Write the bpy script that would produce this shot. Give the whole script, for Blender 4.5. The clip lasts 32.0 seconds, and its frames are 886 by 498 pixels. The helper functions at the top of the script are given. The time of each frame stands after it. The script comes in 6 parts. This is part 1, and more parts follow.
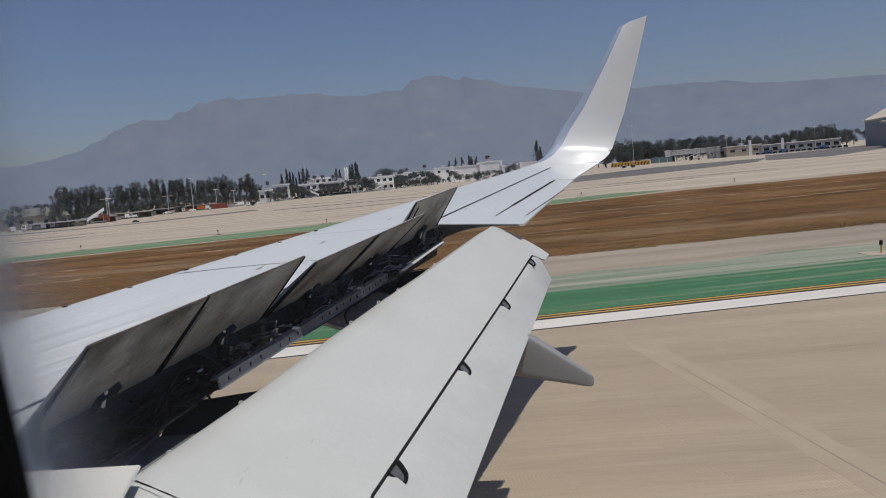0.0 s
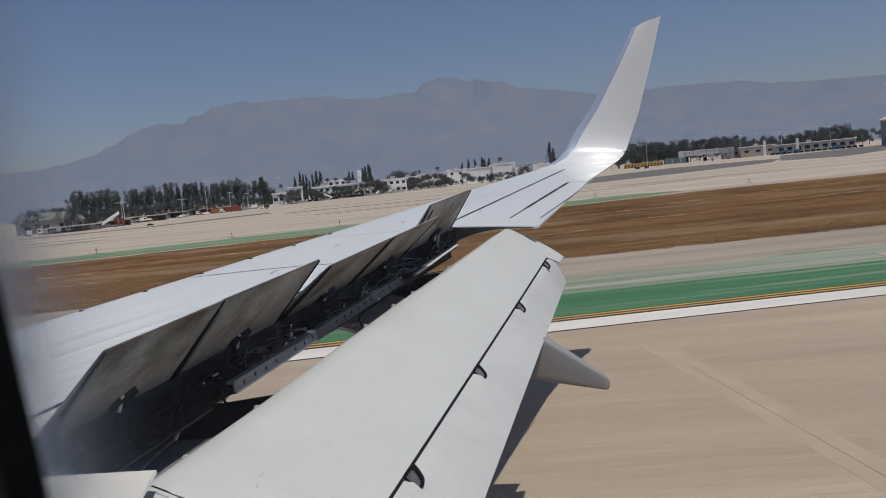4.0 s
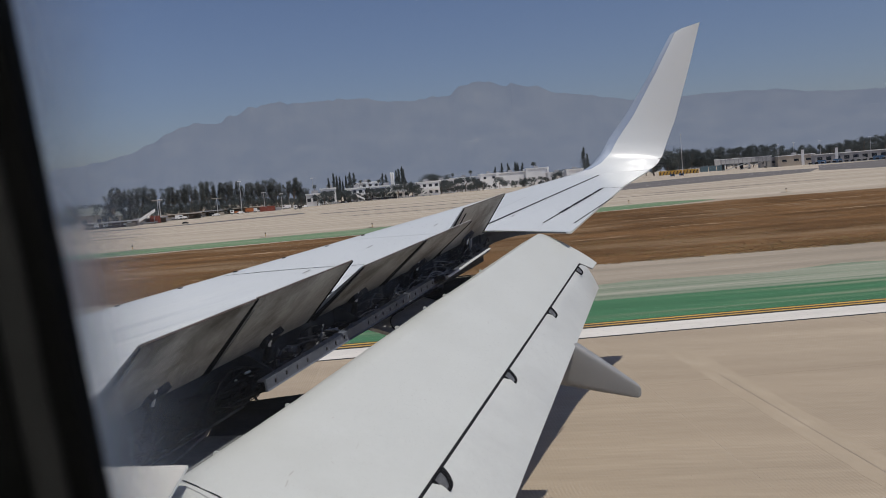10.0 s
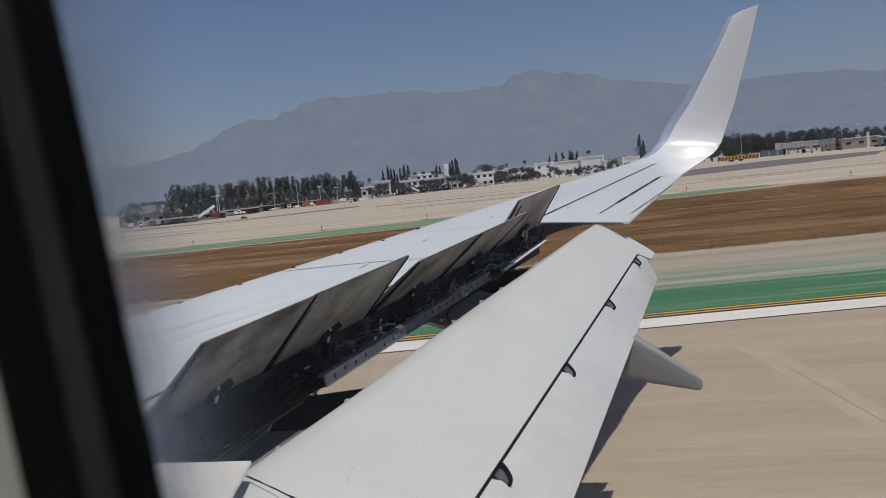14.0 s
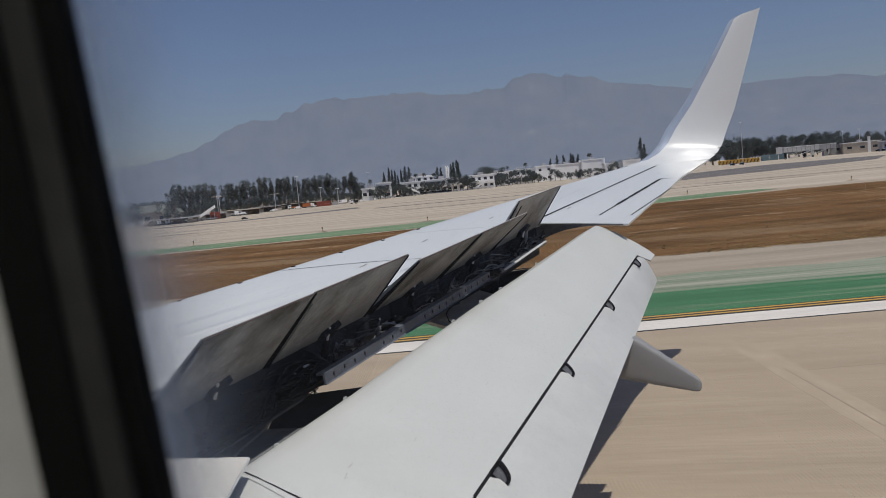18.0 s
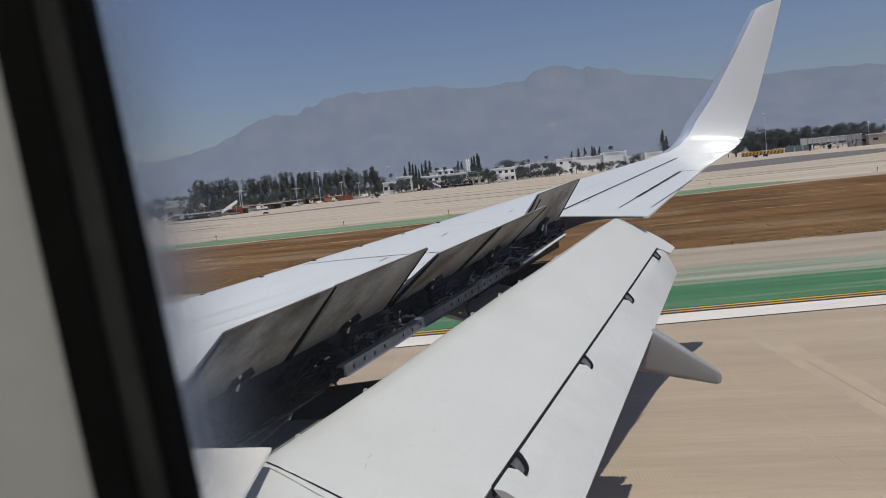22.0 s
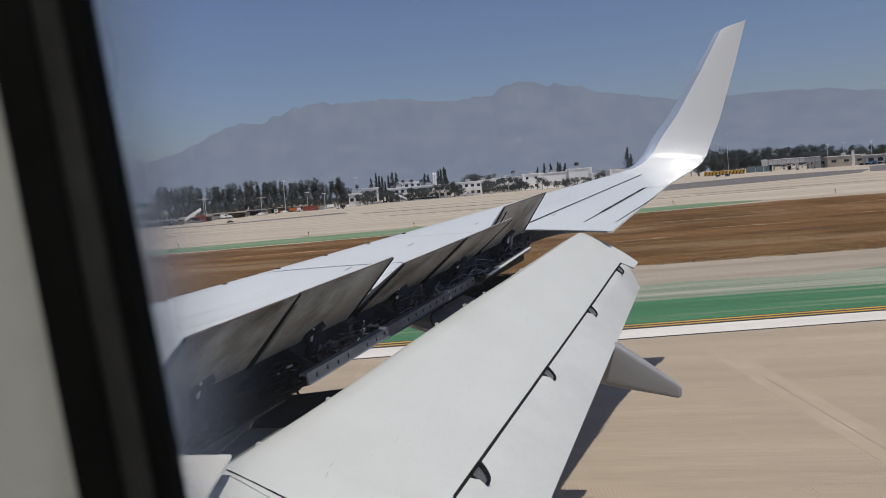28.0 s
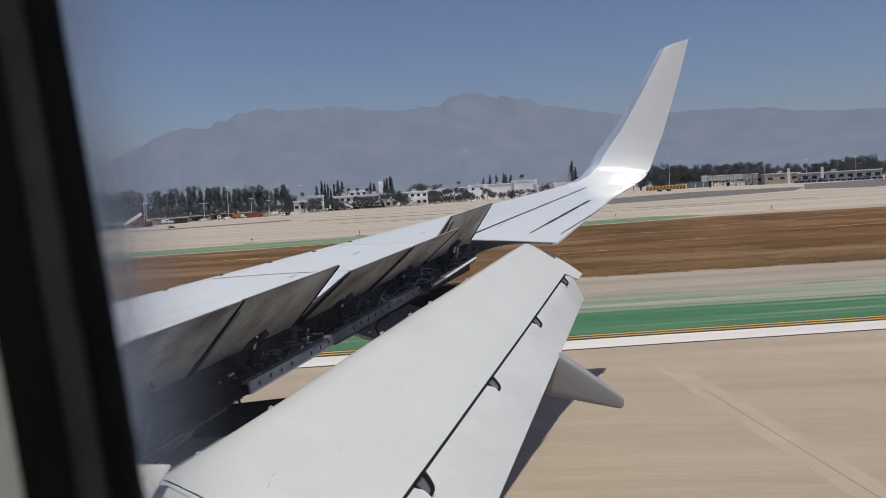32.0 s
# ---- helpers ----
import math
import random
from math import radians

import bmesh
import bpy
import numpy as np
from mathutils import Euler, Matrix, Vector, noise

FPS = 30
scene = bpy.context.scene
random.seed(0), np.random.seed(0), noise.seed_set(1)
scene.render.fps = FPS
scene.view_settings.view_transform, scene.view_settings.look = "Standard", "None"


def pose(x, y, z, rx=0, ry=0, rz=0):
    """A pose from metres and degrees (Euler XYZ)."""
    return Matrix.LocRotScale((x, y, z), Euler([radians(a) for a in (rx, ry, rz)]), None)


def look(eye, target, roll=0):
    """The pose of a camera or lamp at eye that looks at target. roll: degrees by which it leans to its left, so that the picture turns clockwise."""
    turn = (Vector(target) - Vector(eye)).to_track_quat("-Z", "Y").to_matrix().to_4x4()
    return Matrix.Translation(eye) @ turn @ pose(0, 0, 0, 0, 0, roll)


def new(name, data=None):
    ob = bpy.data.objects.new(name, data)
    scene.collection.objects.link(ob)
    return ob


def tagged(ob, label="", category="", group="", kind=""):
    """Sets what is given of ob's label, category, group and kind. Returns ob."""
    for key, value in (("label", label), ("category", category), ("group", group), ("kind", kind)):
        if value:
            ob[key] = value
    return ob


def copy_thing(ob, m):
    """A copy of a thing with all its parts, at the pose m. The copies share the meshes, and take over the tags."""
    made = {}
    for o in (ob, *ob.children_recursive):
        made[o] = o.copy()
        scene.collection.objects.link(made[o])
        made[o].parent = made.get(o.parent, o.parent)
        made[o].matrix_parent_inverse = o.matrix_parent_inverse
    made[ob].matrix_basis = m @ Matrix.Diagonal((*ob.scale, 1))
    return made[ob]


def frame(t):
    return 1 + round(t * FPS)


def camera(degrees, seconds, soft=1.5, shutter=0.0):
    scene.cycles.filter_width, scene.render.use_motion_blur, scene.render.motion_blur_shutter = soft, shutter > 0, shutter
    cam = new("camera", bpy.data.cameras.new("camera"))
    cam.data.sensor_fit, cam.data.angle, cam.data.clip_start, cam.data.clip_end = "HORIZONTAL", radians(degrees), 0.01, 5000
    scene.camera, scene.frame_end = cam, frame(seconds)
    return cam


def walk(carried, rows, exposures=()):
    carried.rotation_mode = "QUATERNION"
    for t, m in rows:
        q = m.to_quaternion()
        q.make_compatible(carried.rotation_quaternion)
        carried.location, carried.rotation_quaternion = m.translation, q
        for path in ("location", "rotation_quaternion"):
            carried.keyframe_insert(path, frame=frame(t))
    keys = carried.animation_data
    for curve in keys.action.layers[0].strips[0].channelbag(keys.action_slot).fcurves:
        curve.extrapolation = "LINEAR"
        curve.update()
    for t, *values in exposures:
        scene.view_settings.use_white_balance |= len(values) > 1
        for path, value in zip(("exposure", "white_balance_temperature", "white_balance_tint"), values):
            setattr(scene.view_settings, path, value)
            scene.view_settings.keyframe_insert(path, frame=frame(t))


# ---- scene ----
cam = camera(54.3, 32.0, soft=0.7)
# ---------- camera ----------
PATH = [
    (0.0, 0.000, 0.000, 3.750, 3.50, -4.77, -5.26),
    (0.5, 0.007, 0.002, 3.751, 4.57, -4.80, -5.49),
    (1.0, 0.002, 0.004, 3.744, 4.25, -4.66, -5.44),
    (1.5, -0.000, 0.005, 3.748, 4.08, -4.57, -5.57),
    (2.0, 0.002, 0.000, 3.754, 4.06, -4.63, -5.50),
    (2.5, 0.000, 0.009, 3.756, 5.00, -4.62, -5.65),
    (3.0, -0.003, 0.010, 3.751, 4.69, -4.55, -5.64),
    (3.5, -0.011, 0.016, 3.759, 4.35, -4.58, -5.49),
    (5.5, -0.014, 0.022, 3.747, 4.52, -4.41, -5.78),
    (6.0, -0.015, 0.021, 3.748, 4.39, -4.51, -5.93),
    (6.5, -0.019, 0.022, 3.753, 4.79, -4.33, -5.74),
    (7.0, -0.019, 0.020, 3.757, 5.52, -4.37, -5.49),
    (7.5, -0.018, 0.018, 3.756, 5.60, -4.38, -5.21),
    (8.0, -0.016, 0.014, 3.769, 5.78, -4.56, -4.94),
    (8.5, -0.013, 0.013, 3.759, 6.07, -4.43, -4.97),
    (9.0, -0.003, -0.008, 3.779, 6.30, -4.56, -4.71),
    (9.5, -0.022, 0.021, 3.768, 6.27, -4.47, -4.54),
    (10.0, -0.023, 0.023, 3.754, 6.42, -4.14, -4.51),
    (10.5, -0.031, 0.033, 3.761, 6.72, -4.32, -4.38),
    (11.0, -0.037, 0.045, 3.760, 7.26, -4.31, -4.29),
    (11.5, -0.029, 0.032, 3.759, 7.77, -4.28, -4.62),
    (12.0, -0.032, 0.037, 3.766, 8.20, -4.42, -5.06),
    (12.5, -0.031, 0.037, 3.770, 8.62, -4.36, -5.22),
    (13.0, -0.026, 0.031, 3.775, 9.15, -4.34, -5.37),
    (13.5, -0.026, 0.033, 3.777, 9.66, -4.44, -5.42),
    (14.0, -0.028, 0.036, 3.776, 10.12, -4.41, -5.65),
    (14.5, -0.027, 0.033, 3.772, 10.22, -4.29, -5.51),
    (16.5, -0.023, 0.021, 3.770, 10.21, -4.42, -5.30),
    (17.0, -0.025, 0.028, 3.765, 10.56, -4.31, -5.44),
    (17.5, -0.021, 0.023, 3.773, 10.76, -4.57, -5.33),
    (18.0, -0.025, 0.027, 3.757, 10.13, -4.28, -5.28),
    (18.5, -0.026, 0.033, 3.764, 10.64, -4.18, -5.17),
    (19.0, -0.019, 0.019, 3.761, 10.28, -4.13, -5.94),
    (19.5, -0.014, 0.013, 3.760, 10.64, -4.05, -5.89),
    (20.0, -0.007, -0.009, 3.783, 9.96, -4.57, -5.85),
    (20.5, -0.008, -0.005, 3.775, 10.55, -4.49, -5.68),
    (21.0, -0.008, -0.003, 3.771, 10.93, -4.44, -5.59),
    (21.5, -0.006, -0.013, 3.757, 10.31, -4.67, -5.68),
    (22.0, 0.000, -0.015, 3.756, 11.57, -4.56, -5.62),
    (22.5, -0.006, -0.015, 3.758, 10.56, -4.90, -5.59),
    (23.0, 0.006, -0.021, 3.745, 11.66, -4.79, -5.53),
    (23.5, -0.001, -0.017, 3.739, 11.39, -4.83, -5.35),
    (24.0, -0.008, -0.018, 3.733, 10.69, -4.73, -4.87),
    (24.5, -0.009, -0.017, 3.731, 9.93, -4.51, -4.65),
    (25.0, -0.011, -0.015, 3.728, 9.18, -4.56, -4.72),
    (25.5, -0.010, -0.020, 3.739, 8.98, -4.87, -4.02),
    (27.5, -0.008, -0.009, 3.741, 10.16, -3.92, -4.53),
    (28.0, -0.007, -0.019, 3.737, 9.18, -3.92, -4.35),
    (28.5, -0.015, -0.013, 3.738, 9.11, -3.95, -4.38),
    (29.0, -0.016, -0.011, 3.731, 9.89, -3.83, -4.01),
    (29.5, -0.011, -0.015, 3.735, 8.78, -4.16, -3.84),
    (30.0, -0.011, -0.013, 3.740, 7.54, -3.96, -3.76),
    (30.5, -0.016, -0.011, 3.747, 6.79, -4.14, -3.88),
    (31.0, -0.017, -0.011, 3.749, 6.60, -3.95, -3.71),
    (31.5, -0.008, -0.010, 3.735, 7.95, -3.81, -3.60),
    (32.0, -0.021, -0.007, 3.732, 5.50, -3.52, -3.22),

]
cam.data.dof.use_dof, cam.data.dof.focus_distance, cam.data.dof.aperture_fstop = True, 14.0, 9.5
walk(cam, [(t, pose(x, y, z, 90 + p, 0, w) @ pose(0, 0, 0, 0, 0, r)) for t, x, y, z, w, p, r in PATH], [(0, 0.0), (18, 0.0), (20, 0.10), (26, 0.14), (32, 0.20)])

# ---------- world, sun ----------
SUN_WAY = Vector((-0.26, 0.212, -1.0)).normalized()
world = bpy.data.worlds.new("sky")
scene.world = world
world.use_nodes = True
wn = world.node_tree.nodes
sky = wn.new("ShaderNodeTexSky")
sky.sky_type = "NISHITA"
sky.sun_disc = False
sky.sun_elevation = math.asin(-SUN_WAY.z)
sky.sun_rotation = math.atan2(-SUN_WAY.x, -SUN_WAY.y)
sky.air_density, sky.dust_density, sky.ozone_density = 1.0, 1.0, 3.0
tint = wn.new("ShaderNodeVectorMath")
tint.operation = "MULTIPLY"
tint.inputs[1].default_value = (1.01, 0.98, 1.14)
world.node_tree.links.new(sky.outputs[0], tint.inputs[0])
world.node_tree.links.new(tint.outputs[0], wn["Background"].inputs[0])
wn["Background"].inputs[1].default_value = 0.0525
sun = new("sun", bpy.data.lights.new("sun", "SUN"))
sun.data.energy, sun.data.angle, sun.data.color = 2.85, radians(0.55), (1.0, 0.955, 0.89)
sun.matrix_world = look((0, 0, 50), Vector((0, 0, 50)) + SUN_WAY)


# ---------- materials ----------
def mat(name, col, rough=0.6, var=0.12, scale=4.0, fine=60.0, bump=0.0, metal=0.0, coat=0.0, spec=0.5, stretch=(1, 1, 1), col2=None, mix=0.5, edge=0.1, objvar=0.0):
    m = bpy.data.materials.new(name)
    m.use_nodes = True
    nt = m.node_tree
    n, l = nt.nodes, nt.links
    b = n["Principled BSDF"]
    b.inputs["Roughness"].default_value, b.inputs["Metallic"].default_value = rough, metal
    b.inputs["Coat Weight"].default_value, b.inputs["Specular IOR Level"].default_value = coat, spec
    tc, mp = n.new("ShaderNodeTexCoord"), n.new("ShaderNodeMapping")
    mp.inputs["Scale"].default_value = stretch
    l.new(tc.outputs["Object"], mp.inputs[0])
    a, f = n.new("ShaderNodeTexNoise"), n.new("ShaderNodeTexNoise")
    a.inputs["Scale"].default_value, f.inputs["Scale"].default_value = scale, fine
    a.inputs["Detail"].default_value, f.inputs["Detail"].default_value = 6, 3
    for q in (a, f):
        l.new(mp.outputs[0], q.inputs["Vector"])
    r = n.new("ShaderNodeMapRange")
    r.inputs[1].default_value, r.inputs[2].default_value = 0.3, 0.7
    r.inputs[3].default_value, r.inputs[4].default_value = 1 - var, 1 + var
    l.new(a.outputs[0], r.inputs[0])
    r2 = n.new("ShaderNodeMapRange")
    r2.inputs[1].default_value, r2.inputs[2].default_value = 0.3, 0.7
    r2.inputs[3].default_value, r2.inputs[4].default_value = 1 - var * 0.6, 1 + var * 0.6
    l.new(f.outputs[0], r2.inputs[0])
    mul = n.new("ShaderNodeMath")
    mul.operation = "MULTIPLY"
    l.new(r.outputs[0], mul.inputs[0])
    l.new(r2.outputs[0], mul.inputs[1])
    out = mul.outputs[0]
    if objvar:
        oi, r3, m3 = n.new("ShaderNodeObjectInfo"), n.new("ShaderNodeMapRange"), n.new("ShaderNodeMath")
        r3.inputs[3].default_value, r3.inputs[4].default_value = 1 - objvar, 1 + objvar
        m3.operation = "MULTIPLY"
        l.new(oi.outputs["Random"], r3.inputs[0])
        l.new(r3.outputs[0], m3.inputs[0])
        l.new(out, m3.inputs[1])
        out = m3.outputs[0]
    vm = n.new("ShaderNodeVectorMath")
    vm.operation = "SCALE"
    vm.inputs[0].default_value = col
    l.new(out, vm.inputs["Scale"])
    if col2:
        c = n.new("ShaderNodeTexNoise")
        c.inputs["Scale"].default_value, c.inputs["Detail"].default_value = scale * 0.6, 8
        c.inputs["Roughness"].default_value = 0.65
        l.new(mp.outputs[0], c.inputs["Vector"])
        r4, mx = n.new("ShaderNodeMapRange"), n.new("ShaderNodeMix")
        r4.inputs[1].default_value, r4.inputs[2].default_value = mix - edge, mix + edge
        l.new(c.outputs[0], r4.inputs[0])
        mx.data_type = "RGBA"
        mx.inputs[7].default_value = (*col2, 1)
        l.new(r4.outputs[0], mx.inputs[0])
        l.new(vm.outputs[0], mx.inputs[6])
        l.new(mx.outputs[2], b.inputs["Base Color"])
    else:
        l.new(vm.outputs[0], b.inputs["Base Color"])
    if bump:
        bp = n.new("ShaderNodeBump")
        bp.inputs["Strength"].default_value, bp.inputs["Distance"].default_value = 0.6, bump
        l.new(f.outputs[0], bp.inputs["Height"])
        l.new(bp.outputs[0], b.inputs["Normal"])
    return m


def grooved(m, scale, dist, groove_shade):
    """Straight saw-cut grooves across a pavement, shade painted into them, clogged in places lengthwise."""
    n, l = m.node_tree.nodes, m.node_tree.links
    b = n["Principled BSDF"]
    tc, wv, bp = n.new("ShaderNodeTexCoord"), n.new("ShaderNodeTexWave"), n.new("ShaderNodeBump")
    wv.bands_direction = "X"
    wv.inputs["Scale"].default_value, wv.inputs["Distortion"].default_value = scale, 0.1
    bp.inputs["Strength"].default_value, bp.inputs["Distance"].default_value = 0.35, dist
    l.new(tc.outputs["Object"], wv.inputs["Vector"])
    l.new(wv.outputs[0], bp.inputs["Height"])
    if b.inputs["Normal"].links:
        l.new(b.inputs["Normal"].links[0].from_socket, bp.inputs["Normal"])
    l.new(bp.outputs[0], b.inputs["Normal"])
    geo, mp, ns = n.new("ShaderNodeNewGeometry"), n.new("ShaderNodeMapping"), n.new("ShaderNodeTexNoise")
    mp.inputs["Rotation"].default_value, mp.inputs["Scale"].default_value = (0, 0, -TURN), (0.07, 0.55, 1)
    ns.inputs["Scale"].default_value, ns.inputs["Detail"].default_value = 1.0, 5
    l.new(geo.outputs["Position"], mp.inputs[0])
    l.new(mp.outputs[0], ns.inputs["Vector"])
    cut_, keep, mul, amt = n.new("ShaderNodeMapRange"), n.new("ShaderNodeMapRange"), n.new("ShaderNodeMath"), n.new("ShaderNodeMapRange")
    cut_.inputs[1].default_value, cut_.inputs[2].default_value, cut_.inputs[3].default_value, cut_.inputs[4].default_value = 0.1, 0.6, 1, 0
    keep.inputs[1].default_value, keep.inputs[2].default_value = 0.60, 0.72
    amt.inputs[3].default_value, amt.inputs[4].default_value = 1.0, 1.0 - groove_shade
    mul.operation = "MULTIPLY"
    l.new(wv.outputs[0], cut_.inputs[0])
    l.new(ns.outputs[0], keep.inputs[0])
    l.new(cut_.outputs[0], mul.inputs[0])
    l.new(keep.outputs[0], mul.inputs[1])
    l.new(mul.outputs[0], amt.inputs[0])
    tone = n.new("ShaderNodeVectorMath")
    tone.operation = "SCALE"
    l.new(b.inputs["Base Color"].links[0].from_socket, tone.inputs[0])
    l.new(amt.outputs[0], tone.inputs["Scale"])
    l.new(tone.outputs[0], b.inputs["Base Color"])


TURN = math.atan(0.15)
M_WING = mat("wing_grey_paint", (0.722, 0.742, 0.718), 0.32, 0.03, 0.6, 9, stretch=(1.6, 0.5, 1), coat=0.3)
wv_n, wv_l = M_WING.node_tree.nodes, M_WING.node_tree.links
wv_c, wv_m, wv_t, wv_b = wv_n.new("ShaderNodeTexCoord"), wv_n.new("ShaderNodeMapping"), wv_n.new("ShaderNodeTexNoise"), wv_n.new("ShaderNodeBump")
wv_r = wv_n.new("ShaderNodeMapping")
wv_r.inputs["Rotation"].default_value = (0, 0, radians(31))
wv_m.inputs["Scale"].default_value = (4.6, 0.07, 1)
wv_t.inputs["Scale"].default_value, wv_t.inputs["Detail"].default_value = 1.2, 2
wv_b.inputs["Strength"].default_value, wv_b.inputs["Distance"].default_value = 0.6, 0.04
wv_l.new(wv_c.outputs["Object"], wv_r.inputs[0])
wv_l.new(wv_r.outputs[0], wv_m.inputs[0])
wv_l.new(wv_m.outputs[0], wv_t.inputs["Vector"])
wv_y, wv_k = wv_n.new("ShaderNodeSeparateXYZ"), wv_n.new("ShaderNodeMapRange")
wv_k.inputs[1].default_value, wv_k.inputs[2].default_value, wv_k.inputs[3].default_value, wv_k.inputs[4].default_value = 0, 10, 0, 1
wv_q = wv_n.new("ShaderNodeFloatCurve")
for q_, h_ in ((0.43, 0.0), (0.54, 0.8), (0.68, 0.75), (0.84, 0.06)):
    wv_q.mapping.curves[0].points.new(q_, h_)
wv_q.mapping.curves[0].points[0].location = (0, 0)
wv_q.mapping.curves[0].points[-1].location = (1, 0.05)
wv_q.mapping.update()
wv_l.new(wv_c.outputs["Object"], wv_y.inputs[0])
wv_l.new(wv_y.outputs[1], wv_k.inputs[0])
wv_l.new(wv_k.outputs[0], wv_q.inputs["Value"])
wv_l.new(wv_q.outputs[0], wv_b.inputs["Strength"])
wv_l.new(wv_t.outputs[0], wv_b.inputs["Height"])
wv_l.new(wv_b.outputs[0], wv_n["Principled BSDF"].inputs["Normal"])
wv_l.new(wv_b.outputs[0], wv_n["Principled BSDF"].inputs["Coat Normal"])
M_FLAP = mat("flap_white_paint", (0.556, 0.572, 0.545), 0.42, 0.03, 1.4, 30, coat=0.1, col2=(0.508, 0.520, 0.486), mix=0.64, edge=0.14)
M_AFT = mat("aft_flap_white_paint", (0.56, 0.575, 0.55), 0.42, 0.04, 1.6, 30, coat=0.1, col2=(0.43, 0.437, 0.425), mix=0.60, edge=0.2)
M_WINGLET = mat("winglet_white_paint", (0.73, 0.745, 0.73), 0.28, 0.02, 1.0, 20, coat=0.4)
M_LEDGE = mat("polished_leading_edge", (0.50, 0.57, 0.66), 0.25, 0.05, 2, 30, metal=0.35)
M_BARE = mat("bare_aluminium", (0.62, 0.64, 0.66), 0.3, 0.06, 2, 40, metal=0.9)
M_SPOIL = mat("spoiler_underside_grey", (0.305, 0.304, 0.296), 0.6, 0.26, 2.2, 30, col2=(0.085, 0.076, 0.064), mix=0.57, edge=0.10, objvar=0.10, spec=0.25)
M_BAY = mat("bay_near_black", (0.030, 0.034, 0.043), 0.7, 0.5, 5, 40, spec=0.2)
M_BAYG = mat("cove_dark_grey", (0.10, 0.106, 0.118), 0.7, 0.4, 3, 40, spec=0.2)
M_STEEL = mat("hydraulic_steel", (0.20, 0.205, 0.215), 0.5, 0.35, 12, 60, metal=0.3)
M_RIB = mat("rib_dark_grey", (0.15, 0.155, 0.16), 0.7, 0.3, 4, 30, spec=0.2)
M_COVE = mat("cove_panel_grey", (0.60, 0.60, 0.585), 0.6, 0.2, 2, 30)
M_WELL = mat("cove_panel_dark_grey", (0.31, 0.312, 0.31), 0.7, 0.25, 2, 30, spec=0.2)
M_LIP = mat("worn_brown_lip", (0.075, 0.05, 0.04), 0.6, 0.3, 8, 60)
M_HOSE = mat("hose_rubber", (0.022, 0.023, 0.026), 0.7, 0.4, 9, 50, spec=0.15)
M_BEAM = mat("beam_blue_grey", (0.10, 0.112, 0.135), 0.5, 0.3, 4, 40)
M_SEAL = mat("seal_black", (0.012, 0.012, 0.014), 0.7, 0.2, 8, 60, spec=0.12)
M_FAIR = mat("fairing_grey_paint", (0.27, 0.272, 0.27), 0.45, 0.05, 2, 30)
M_BGREYR = mat("rivet_grey", (0.36, 0.36, 0.352), 0.6, 0.1, 9, 60)
M_SCUFF = mat("paint_scuff", (0.47, 0.465, 0.44), 0.7, 0.15, 9, 60)
M_RUBBER = mat("window_gasket_black", (0.004, 0.0045, 0.0045), 0.8, 0.2, 12, 80, spec=0.1)
M_REVEAL = mat("window_reveal_dark_grey", (0.030, 0.0315, 0.032), 0.8, 0.2, 12, 80, spec=0.1)
M_LINER = mat("cabin_liner_grey", (0.43, 0.44, 0.43), 0.6, 0.05, 8, 90)
M_CONC = mat("runway_concrete", (0.40, 0.328, 0.242), 0.85, 0.13, 0.6, 14, bump=0.004, stretch=(0.07, 1, 1), objvar=0.025, col2=(0.335, 0.272, 0.20), mix=0.56, edge=0.12, spec=0.12)
cg = M_CONC.node_tree.nodes.new("ShaderNodeNewGeometry")
M_CONC.node_tree.links.new(cg.outputs["Position"], M_CONC.node_tree.nodes["Mapping"].inputs[0])
M_CONC.node_tree.nodes["Mapping"].inputs["Rotation"].default_value = (0, 0, -TURN)
grooved(M_CONC, 6.4, 0.0035, 0.26)
M_CONC2 = mat("shoulder_concrete", (0.332, 0.284, 0.222), 0.88, 0.14, 0.7, 8, stretch=(0.05, 1, 1), col2=(0.27, 0.23, 0.182), mix=0.57, edge=0.08, spec=0.1)
M_JOINT = mat("joint_sealant", (0.47, 0.39, 0.295), 0.85, 0.15, 3, 30)
M_CRACK = mat("open_joint_grey", (0.29, 0.24, 0.185), 0.85, 0.2, 3, 30)
M_ROOT = mat("root_panel_cream_paint", (0.70, 0.685, 0.625), 0.4, 0.03, 2, 30, coat=0.2)
M_PALE = mat("apron_concrete_pale", (0.45, 0.39, 0.31), 0.9, 0.2, 0.14, 2.2, stretch=(0.08, 1, 1), col2=(0.335, 0.285, 0.225), mix=0.56, edge=0.09, spec=0.1)
M_PALER = mat("pale_joint_repair", (0.42, 0.347, 0.258), 0.85, 0.10, 2.4, 12, stretch=(1.0, 0.5, 1), col2=(0.385, 0.316, 0.232), mix=0.46, edge=0.16, spec=0.1)
M_ASPH = mat("asphalt_strip", (0.15, 0.14, 0.135), 0.9, 0.14, 0.08, 2, stretch=(0.25, 1, 1), spec=0.1)
M_GREEN = mat("green_painted_pavement", (0.060, 0.166, 0.082), 0.8, 0.18, 1.4, 12, stretch=(0.07, 1.5, 1), col2=(0.24, 0.27, 0.18), mix=0.59, edge=0.09, spec=0.12)
M_GREENW = mat("worn_green_pavement", (0.165, 0.215, 0.145), 0.8, 0.26, 1.5, 14, stretch=(0.06, 2.2, 1), col2=(0.36, 0.355, 0.285), mix=0.50, edge=0.13, spec=0.1)
M_GREENF = mat("faded_green_pavement", (0.150, 0.232, 0.130), 0.85, 0.16, 0.5, 5, stretch=(0.1, 1, 1), col2=(0.31, 0.305, 0.225), mix=0.60, edge=0.08, spec=0.1)
